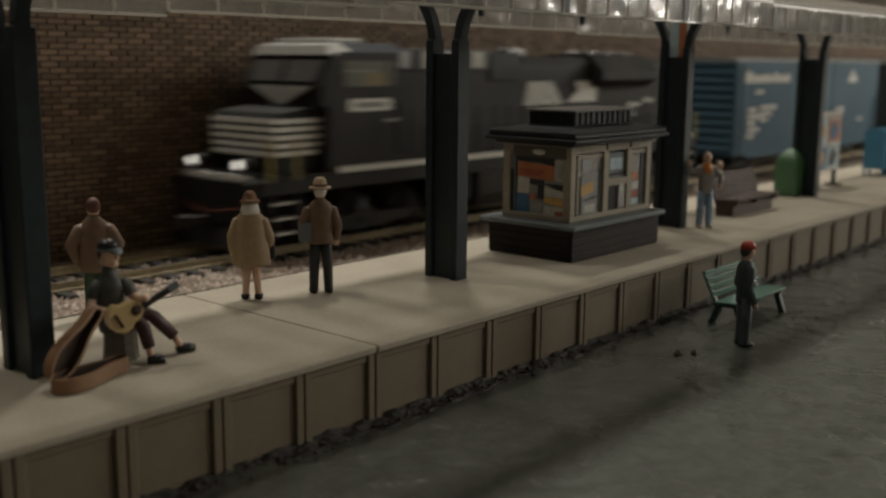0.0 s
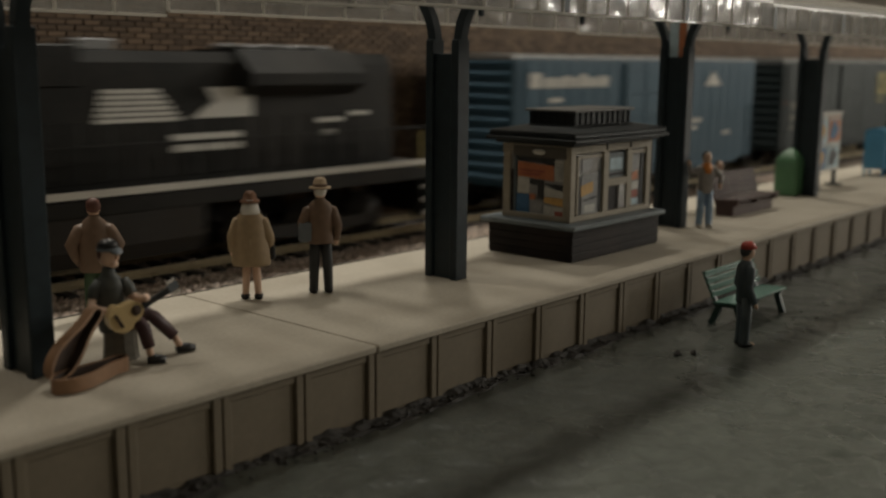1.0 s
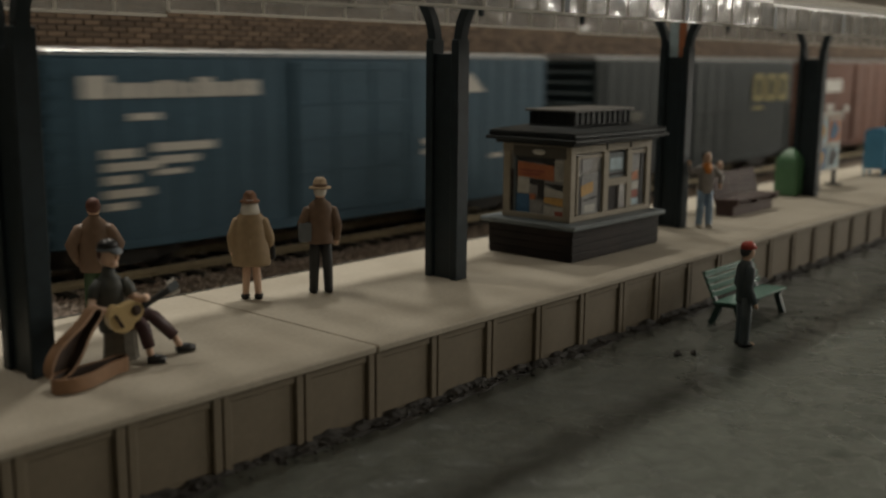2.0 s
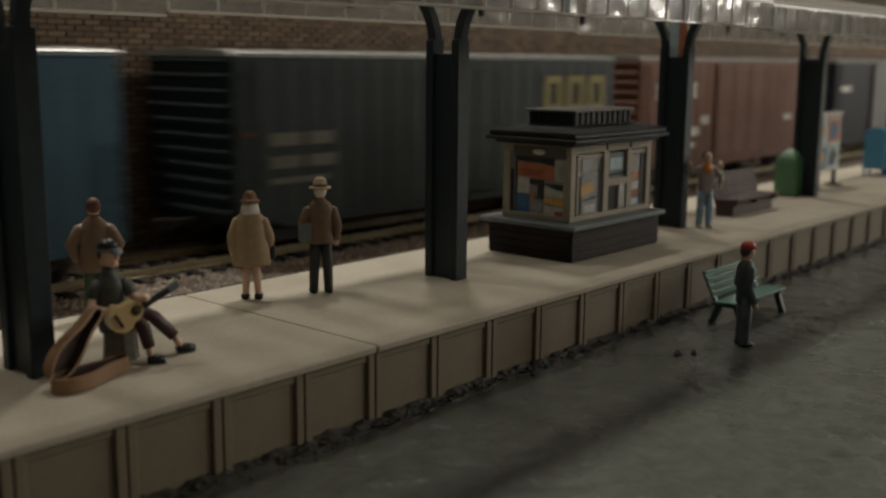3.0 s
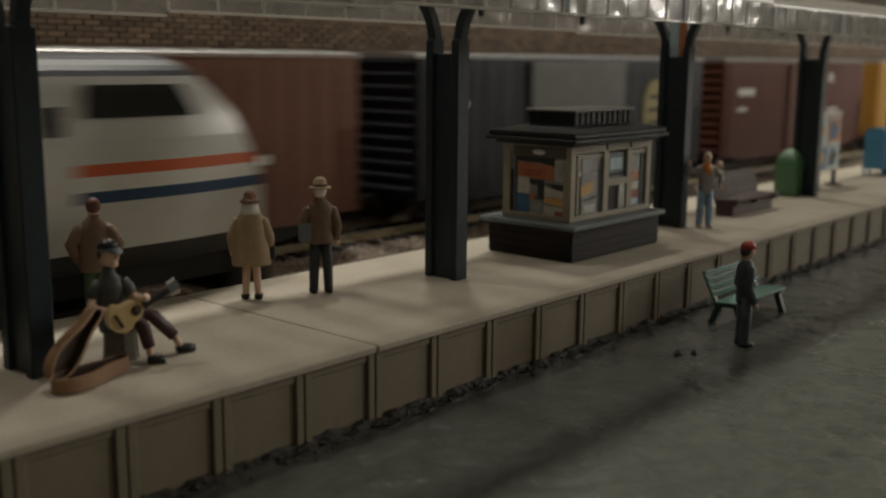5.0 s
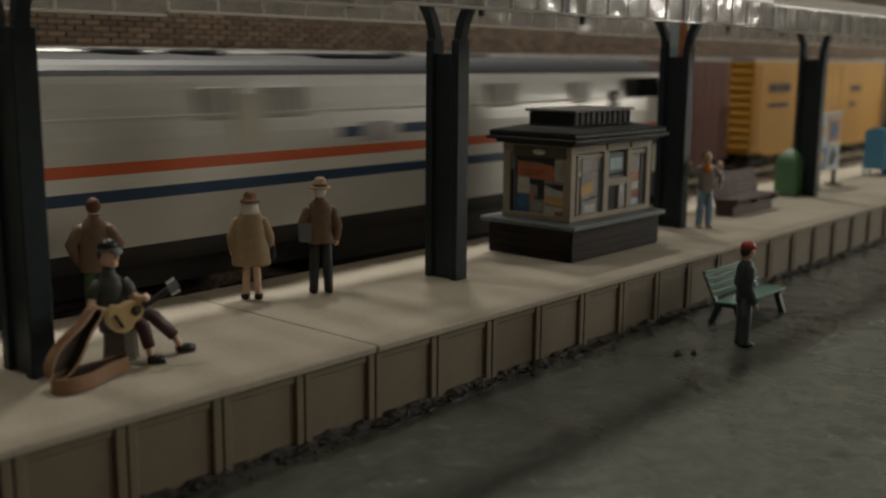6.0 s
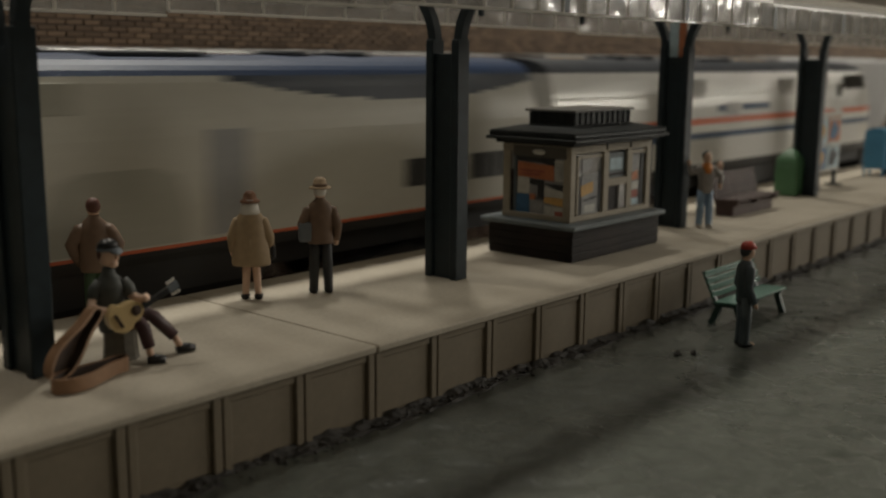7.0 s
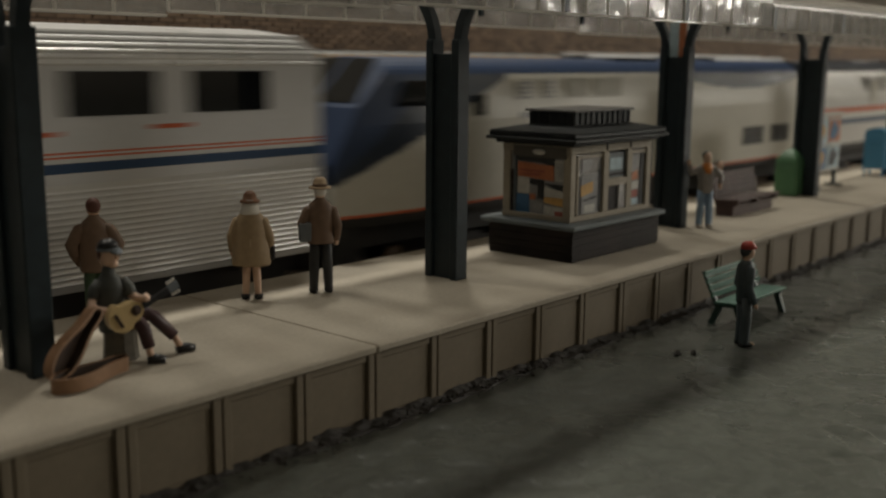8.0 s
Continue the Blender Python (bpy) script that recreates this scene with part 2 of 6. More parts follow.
    def beam(self, p0, p1, w, h=None, slot=0):
        """A bar with a rectangular section between two points."""
        h = h or w
        p0, p1 = Vector(p0), Vector(p1)
        d = (p1 - p0).normalized()
        s = Vector((0, 0, 1)) if abs(d.z) < 0.95 else Vector((0, 1, 0))
        u = d.cross(s).normalized()
        q = u.cross(d)
        v = [c + u * a * w / 2 + q * b * h / 2 for c in (p0, p1) for a, b in ((-1, -1), (1, -1), (1, 1), (-1, 1))]
        return self.faces(v, [(0, 1, 2, 3), (7, 6, 5, 4), (0, 4, 5, 1), (1, 5, 6, 2), (2, 6, 7, 3), (3, 7, 4, 0)], slot)

    def mesh(self, name, mats):
        bmesh.ops.recalc_face_normals(self.bm, faces=self.bm.faces)
        bmesh.ops.scale(self.bm, vec=(MM, MM, MM), verts=self.bm.verts)
        me = bpy.data.meshes.new(name)
        self.bm.to_mesh(me)
        self.bm.free()
        for m in (mats if isinstance(mats, (list, tuple)) else [mats]):
            me.materials.append(m)
        return me


def part(name, form, mats, parent, label=""):
    ob = new(name, form.mesh(name, mats) if isinstance(form, Form) else form)
    ob.parent = parent
    return tagged(ob, label)


def place(x, y, z, rx=0, ry=0, rz=0):
    return pose(x * MM, y * MM, z * MM, rx, ry, rz)


def thing(name, label, category, at=None, group="", kind=""):
    ob = new(name)
    ob.empty_display_size = 0.005
    if at is not None:
        ob.matrix_world = at
    return tagged(ob, label, category, group, kind)


def solid(name, form, mats, label, category, group="", kind="", at=None):
    ob = new(name, form.mesh(name, mats))
    if at is not None:
        ob.matrix_world = at
    return tagged(ob, label, category, group, kind)


# ---- the setting ----
STREET_Z, RAIL_Z, BED_Z = -12.2, -8.5, -11.6
NEAR_TRACK, FAR_TRACK, WALL_Y = 72.0, 120.0, 148.0


def street():
    nx, ny = 400, 110
    v, p = [], []
    for j in range(ny + 1):
        for i in range(nx + 1):
            x = -60 + 520 * i / nx
            y = -140 + 140 * j / ny
            h = 0.8 * noise.noise((x / 24, y / 24, 0)) + 0.42 * noise.noise((x / 9 + y / 15, y / 5, 3)) + 0.16 * noise.noise((x / 2.5, y / 2.5, 5)) - 0.5 * max(0, 0.12 - abs(noise.noise((x / 30, y / 18, 11)))) * 4
            edge = min(1, (i / 6), (nx - i) / 6, j / 6)
            w = 1 - abs(noise.noise((x / 11 + 1.5 * noise.noise((x / 20, y / 20, 2)), y / 8 + 1.5 * noise.noise((x / 18, y / 18, 8)), 21)))
            h += 0.8 * (max(0, w - 0.8) / 0.2) ** 1.5
            v.append((x, y, STREET_Z + h * edge * 0.5))
    for j in range(ny):
        for i in range(nx):
            a = j * (nx + 1) + i
            p.append((a, a + 1, a + nx + 2, a + nx + 1))
    f = Form().faces(v, p, 0, True)
    # the rest of the sheet, out to the room's walls
    z = STREET_Z
    for x0, x1, y0, y1 in ((-1740, -60, -1440, 0), (460, 2240, -1440, 0), (-60, 460, -1440, -140)):
        f.faces([(x0, y0, z), (x1, y0, z), (x1, y1, z), (x0, y1, z)], [(0, 1, 2, 3)])
    f.faces([(-1740, 0, z), (2240, 0, z), (2240, 1040, z), (-1740, 1040, z)], [(0, 1, 2, 3)])
    solid("ground", f, STREET, "dark grey troweled plaster street surface", "street", kind="structure")


def room():
    for name, b, m in (("wall_east", (2200, 2240, -1440, 1040, -12.2, 1450), PLAIN_WALL), ("wall_west", (-1740, -1700, -1440, 1040, -12.2, 1450), PLAIN_WALL),
                       ("wall_south", (-1700, 2200, -1440, -1400, -12.2, 1450), PLAIN_WALL), ("wall_far", (-1700, 2200, 1000, 1040, -12.2, 1450), PLAIN_WALL),
                       ("ceiling", (-1740, 2240, -1440, 1040, 1450, 1490), PLAIN_CEIL)):
        solid(name, Form().box(*b), m, "plain painted room " + ("ceiling" if name == "ceiling" else "wall"), "ceiling" if name == "ceiling" else "wall", kind="structure")


def platform():
    """The platform in cast sections of nine panels, with recessed panels along the street side."""
    root = thing("platform", "cream concrete station platform with panelled tan sides", "platform", kind="structure")
    for s in range(-2, 5):
        x0 = 106.6 + 127 * s
        f = Form().box(x0 + 0.12, x0 + 126.88, -0.5, 49.0, -1.2, 0.0, 0, 0.22)
        part("slab", f, CONCRETE, root, "cream concrete slab section")
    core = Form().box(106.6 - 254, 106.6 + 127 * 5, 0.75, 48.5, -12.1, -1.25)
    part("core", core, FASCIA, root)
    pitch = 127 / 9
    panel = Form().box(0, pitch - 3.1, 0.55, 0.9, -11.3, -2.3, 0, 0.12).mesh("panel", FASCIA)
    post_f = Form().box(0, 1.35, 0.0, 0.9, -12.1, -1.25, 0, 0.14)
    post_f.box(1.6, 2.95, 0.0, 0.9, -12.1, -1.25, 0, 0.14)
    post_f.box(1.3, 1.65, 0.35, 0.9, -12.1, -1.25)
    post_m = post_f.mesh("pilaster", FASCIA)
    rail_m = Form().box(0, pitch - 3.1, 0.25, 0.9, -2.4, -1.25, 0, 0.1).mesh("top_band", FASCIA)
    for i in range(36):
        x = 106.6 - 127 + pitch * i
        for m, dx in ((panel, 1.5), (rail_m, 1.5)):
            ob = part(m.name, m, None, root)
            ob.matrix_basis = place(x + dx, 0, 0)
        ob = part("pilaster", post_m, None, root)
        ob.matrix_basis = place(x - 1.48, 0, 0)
    # rubble in the gutter between platform and street
    rng = random.Random(4)
    f = Form()
    for k in range(900):
        x = rng.uniform(40, 430)
        y = -abs(rng.gauss(0, 1.5)) - 0.2 + 0.6 * noise.noise((x / 9, 0, 7))
        r = rng.uniform(0.15, 0.5)
        shard(f, x, y, STREET_Z + r * 0.4 + 0.25, r, rng)
    # a broken lip of dark plaster under the rubble
    nx, ny = 900, 9
    v, p = [], []
    for j in range(ny + 1):
        for i in range(nx + 1):
            x, a = 30 + 400 * i / nx, j / ny
            wide = 2.9 + 1.5 * noise.noise((x / 13, 0, 31)) + 0.8 * noise.noise((x / 4, 0, 33))
            y = 0.7 - a * (0.7 + wide)
            h = (1.0 - a) ** 0.6 * (0.75 + 0.8 * noise.noise((x / 3.2, y / 1.6, 35)) + 0.35 * noise.noise((x / 1.1, y / 0.8, 37))) - 1.1 * max(0, 0.45 - abs(a - 0.55)) * (0.6 + noise.noise((x / 7, 2, 39)))
            v.append((x, y, STREET_Z + 0.1 + h - (0.6 if j == ny else 0)))
    p = [(j * (nx + 1) + i, (j + 1) * (nx + 1) + i, (j + 1) * (nx + 1) + i + 1, j * (nx + 1) + i + 1) for j in range(ny) for i in range(nx)]
    f.faces(v, p)
    solid("gutter_rubble", f, CRUST, "dark rubble along the foot of the platform", "rubble", kind="stuff")


def street_crumbs():
    rng = random.Random(8)
    f = Form()
    for k in range(46):
        x, y = rng.gauss(226, 14), rng.gauss(-25, 5)
        if y > -6:
            continue
        r = rng.uniform(0.12, 0.42)
        shard(f, x, y, STREET_Z + 0.35, r, rng)
    # two lumps of plaster near the bench
    for x, y, r in ((170.6, -16.2, 1.0), (173.0, -18.2, 0.8)):
        shard(f, x, y, STREET_Z + 0.5, r, rng)
    solid("street_crumbs", f, CRUST, "dark crumbs scattered on the street", "debris", kind="stuff")


def shard(f, x, y, z, r, rng):
    q = [(x + r * rng.uniform(0.6, 1.3) * a, y + r * rng.uniform(0.6, 1.3) * b, z + r * rng.uniform(0.5, 1.0) * c)
         for a, b, c in ((1, 0, 0), (0, 1, 0), (-1, 0, 0), (0, -1, 0), (0, 0, 1), (0, 0, -1))]
    f.faces(q, [(0, 1, 4), (1, 2, 4), (2, 3, 4), (3, 0, 4), (1, 0, 5), (2, 1, 5), (3, 2, 5), (0, 3, 5)])


def tracks():
    bed = Form().box(-1690, 2190, 49.2, 147.5, -12.15, BED_Z, 0)
    solid("track_bed", bed, BED, "brown gravel bed under the tracks", "track bed", kind="structure")
    profile = [(-1.4, -2.0), (1.4, -2.0), (1.4, -1.6), (0.35, -1.3), (0.35, -0.6), (0.6, -0.5), (0.6, 0), (-0.6, 0), (-0.6, -0.5), (-0.35, -0.6), (-0.35, -1.3), (-1.4, -1.6)]
    tie_m = Form().box(-1.3, 1.3, -15.5, 15.5, -3.4, -1.95, 0, 0.15).mesh("tie", TIE)
    for name, yc in (("track_near", NEAR_TRACK), ("track_far", FAR_TRACK)):
        root = thing(name, "railway track with tan rails on black ties", "track", place(0, yc, RAIL_Z), kind="structure")
        for s in (-1, 1):
            f = Form().prism([(a + s * 8.55, b) for a, b in profile], "x", -1690, 2190)
            rail = part("rail", f, RAIL, root)
            part("rail_head", Form().box(-1690, 2190, s * 8.55 - 0.5, s * 8.55 + 0.5, 0.0, 0.06), RAIL_TOP, rail, "bright worn rail head")
        for i in range(150):
            ob = part("tie", tie_m, None, root)
            ob.matrix_basis = place(40 + 6.9 * i, 0, 0)
    rng = random.Random(9)
    n = 0
    verts, polys = [], []
    while n < 15000:
        x = 85 + 420 * rng.random() ** 1.5
        y = rng.uniform(76, 137)
        if 106 < y < 134 and ((x - 40) % 6.9 < 1.7 or (x - 40) % 6.9 > 5.2) and rng.random() < 0.9:
            continue
        n += 1
        r = rng.uniform(0.28, 0.62)
        z = BED_Z + r * 0.5 + 0.4 * noise.noise((x / 5, y / 5, 0)) + (0.5 if 88 < y < 104 else 0.2)
        b = len(verts)
        for a, c, d in ((1, 0, 0), (0, 1, 0), (-1, 0, 0), (0, -1, 0), (0.2, 0.1, 1), (0, 0, -1)):
            verts.append(((x + r * rng.uniform(0.6, 1.35) * a) * MM, (y + r * rng.uniform(0.6, 1.35) * c) * MM, (z + r * rng.uniform(0.5, 1.0) * d) * MM))
        polys += [(b + i, b + j, b + k) for i, j, k in ((0, 1, 4), (1, 2, 4), (2, 3, 4), (3, 0, 4), (1, 0, 5), (2, 1, 5), (3, 2, 5), (0, 3, 5))]
    me = bpy.data.meshes.new("ballast")
    me.from_pydata(verts, [], polys)
    me.materials.append(BALLAST)
    tagged(new("ballast", me), "pale pinkish grey gravel ballast", "ballast", kind="stuff")


def canopy():
    """The umbrella roof of clear ribbed plastic over the platform, in sections."""
    eave_z, ridge_z = 50.4, 62.0
    for s in range(-2, 4):
        x0 = 107.5 + 127 * s
        step = (-0.8, -0.8, 0.0, -0.7, -0.9, -1.0)[s + 2]
        root = thing("canopy_roof", "clear ribbed plastic canopy roof section over the platform", "canopy", place(x0, 25, step), group="canopy sections")
        for side, n in ((-1, 18), (1, 12)):
            for i in range(n):
                a, b = 127 * i / n + 0.35, 127 * (i + 1) / n - 0.35
                y0, y1 = side * 26.5, side * 0.6
                v = [(a, y0, eave_z + 5.2), (b, y0, eave_z + 5.2), (b, y1, ridge_z), (a, y1, ridge_z)]
                v += [(x, y, z + 0.45) for x, y, z in v]
                f = Form().faces(v, [(0, 1, 2, 3), (7, 6, 5, 4), (0, 4, 5, 1), (1, 5, 6, 2), (2, 6, 7, 3), (3, 7, 4, 0)])
                part("pane", f, ROOF_CLEAR, root)
                part("rib", Form().beam((127 * (i + 0) / n + 0.2, y0, eave_z + 5.3), (127 * i / n + 0.2, y1, ridge_z + 0.1), 0.6, 0.9), CLEAR_RIB, root)
                part("valance_pane", Form().box(a, b, side * 26.9 - 0.25, side * 26.9 + 0.25, eave_z, eave_z + 5.2, 0, 0.08), CLEAR, root)
                part("valance_bar", Form().box(127 * i / n - 0.1, 127 * i / n + 0.4, side * 26.9 - 0.45, side * 26.9 + 0.45, eave_z, eave_z + 5.2, 0, 0.08), CLEAR_RIB, root)
            part("eave_lip", Form().box(0.3, 126.7, side * 26.9 - 0.5, side * 26.9 + 0.5, eave_z - 0.5, eave_z, 0, 0.1), CLEAR_RIB, root)
            # dark iron rafters at every third of the section, with their ends clipped to the valance
            for k in range(3):
                x = 127 * k / 3 + 1.0
                rafter = part("rafter", Form().prism([(side * 24.6, eave_z + 4.4), (side * 1.0, ridge_z - 1.2), (side * 1.0, ridge_z - 0.3), (side * 24.6, eave_z + 5.1)], "x", x - 0.5, x + 0.5), IRON, root, "dark iron rafter")
                end = Form().box(x - 1.0, x + 1.0, -27.3, -24.4, eave_z + 0.1, eave_z + 5.1, 0, 0.12) if side < 0 else Form().box(x - 0.6, x + 0.6, 25.6, 26.6, eave_z + 2.0, eave_z + 5.1, 0, 0.1)
                part("rafter_end", end, IRON, rafter)
        # added strip above the front eave, casts the dark band on the street
        part("shade_strip", Form().prism([(-27.0, eave_z + 5.3), (-19.5, eave_z + 7.1), (-19.5, eave_z + 7.7), (-27.0, eave_z + 5.9)], "x", 0.3, 126.7), SHADE_STRIP, root, "added frosted strip that shades the street below")
        part("ridge_cap", Form().box(0.3, 126.7, -0.9, 0.9, ridge_z, ridge_z + 0.9, 0, 0.2), CLEAR_RIB, root)


def canopy_post(x):
    root = thing("canopy_post", "dark blue-black iron canopy post with curved forked brackets", "post", place(x, 25, 0), group="canopy posts")
    part("web", Form().box(-1.0, 1.0, -2.6, 2.6, 0.0, 43.4, 0, 0.15), IRON, root)
    for s in (-1, 1):
        leg = Form().box(-1.75, 1.75, s * 3.2 - 0.9, s * 3.2 + 0.9, 0.0, 46.0, 0, 0.2)
        part("leg", leg, IRON, root)
        pts = []
        for k in range(9):
            a = k / 8
            pts.append((s * (3.2 + 5.0 * a ** 1.9), 45.5 + 10.0 * a ** 0.9))
        br = Form().prism([(y - s * 0.9, z) for y, z in pts] + [(y + s * 0.9, z - 0.5) for y, z in reversed(pts)], "x", -0.95, 0.95)
        part("bracket", br, IRON, root)
    for s in (-1, 1):
        part("strut", Form().beam((0, s * 7.8, 55.0), (0, s * 26.2, 55.6), 1.0, 0.8), IRON, root)
    part("king_post", Form().box(-0.6, 0.6, -1.0, 1.0, 52.8, 61.6, 0, 0.1), IRON, root)
    part("tie_beam", Form().box(-0.6, 0.6, -6.0, 6.0, 52.6, 53.6, 0, 0.1), IRON, root)
    return root


def brick_wall():
    root = thing("wall_north", "brown brick retaining wall with dark mortar", "wall", kind="structure")
    part("mortar", Form().box(-1690, 2190, WALL_Y + 0.35, WALL_Y + 14, -12.1, 75), MORTAR, root)
    w, h = 5.1, 1.56
    brick_m = Form().box(0.2, w - 0.2, 0.0, 0.7, 0.17, h - 0.17, 0, 0.1).mesh("brick", BRICK)
    rng = random.Random(2)
    verts, polys = [], []
    singles = 0
    for r in range(54):
        z = -12.1 + r * h
        for c in range(165):
            x = 55 + c * w + (w / 2 if r % 2 else 0)
            d = rng.uniform(-0.12, 0.1)
            if 118 < x < 180 and 13 <= r <= 40 and singles < 300 and r >= 16:
                ob = part("brick", brick_m, None, root)
                ob.matrix_basis = place(x, WALL_Y + d, z)
                singles += 1
                continue
            b = len(verts)
            x0, x1, z0, z1, e = x + 0.2 + rng.uniform(-0.08, 0.08), x + w - 0.2, z + 0.17, z + h - 0.17, 0.1
            for yy, g in ((WALL_Y + d, e), (WALL_Y + 0.6, 0)):
                verts += [(a * MM, yy * MM, q * MM) for a, q in ((x0 + g, z0 + g), (x1 - g, z0 + g), (x1 - g, z1 - g), (x0 + g, z1 - g))]
            polys += [(b, b + 1, b + 2, b + 3), (b, b + 4, b + 5, b + 1), (b + 1, b + 5, b + 6, b + 2), (b + 2, b + 6, b + 7, b + 3), (b + 3, b + 7, b + 4, b)]
    me = bpy.data.meshes.new("brickwork")
    me.from_pydata(verts, [], polys)
    me.materials.append(BRICK_J)
    ob = new("brickwork", me)
    ob.parent = root
    tagged(ob, kind="stuff")


# ---- rolling stock: local x runs to the right along the track, z = 0 on the rail head ----
WHEELS = []


def truck(parent, x, axles, base, r, side_y, dark=UNDER):
    t = part("truck", Form().box(-base / 2 - 3, base / 2 + 3, -6, 6, 5.0, 6.4, 0, 0.2), dark, parent)
    t.matrix_basis = place(x, 0, 0)
    for s in (-1, 1):
        f = Form().prism([(-base / 2 - 2.6, 4.4), (-base / 2 - 1.8, 6.4), (-4, 6.6), (-2.5, 8.0), (2.5, 8.0), (4, 6.6), (base / 2 + 1.8, 6.4), (base / 2 + 2.6, 4.4), (base / 2 - 1, 3.8), (3, 2.4), (-3, 2.4), (-base / 2 + 1, 3.8)],
                         "y", s * side_y - 0.7, s * side_y + 0.7)
        for i in range(axles):
            xa = -base / 2 + base * i / (axles - 1)
            f.tube([((xa, s * (side_y + 0.4), 5.2), 1.5), ((xa, s * (side_y + 1.1), 5.2), 1.2)], 8)
        part("side_frame", f, dark, t)
    for i in range(axles):
        xa = -base / 2 + base * i / (axles - 1)
        f = Form().tube([((0, -9, 0), 0.9), ((0, 9, 0), 0.9)], 6)
        for s in (-1, 1):
            f.tube([((0, s * 7.4, 0), r + 0.8), ((0, s * 7.9, 0), r + 0.8), ((0, s * 8.0, 0), r), ((0, s * 10.0, 0), r - 0.1), ((0, s * 10.05, 0), r - 1.2), ((0, s * 9.7, 0), 0.9)], 18)
            for k in range(4):
                a = k * math.pi / 2
                f.beam((1.5 * math.cos(a), s * 9.8, 1.5 * math.sin(a)), (3.6 * math.cos(a), s * 9.9, 3.6 * math.sin(a)), 0.8, 0.5)
        w = part("wheelset", f, WHEEL_STEEL, t, "worn steel wheels on an axle")
        w.matrix_basis = place(xa, 0, r)
        WHEELS.append((w, xa, r))
    return t


def coupler(parent, x, s):
    f = Form().box(min(x, x + s * 9), max(x, x + s * 9), -1.0, 1.0, 7.6, 9.6, 0, 0.15)
    f.box(x + s * 9 - 1.4, x + s * 9 + 1.4, -1.8, 1.6, 7.0, 10.2, 0, 0.3)
    part("coupler", f, UNDER, parent)


def ladder(parent, x, y, z0, z1, m, width=4.6):
    f = Form()
    for dx in (0, width):
        f.box(x + dx - 0.16, x + dx + 0.16, y - 0.55, y - 0.2, z0, z1)
    k = z0 + 1.2
    while k < z1:
        f.box(x, x + width, y - 0.5, y - 0.25, k - 0.14, k + 0.14)
        k += 3.9
    part("ladder", f, m, parent)


def mark(parent, x0, x1, z0, z1, m, y, name="marking", label=""):
    part(name, Form().box(x0, x1, y - 0.07, y + 0.1, z0, z1), m, parent, label)


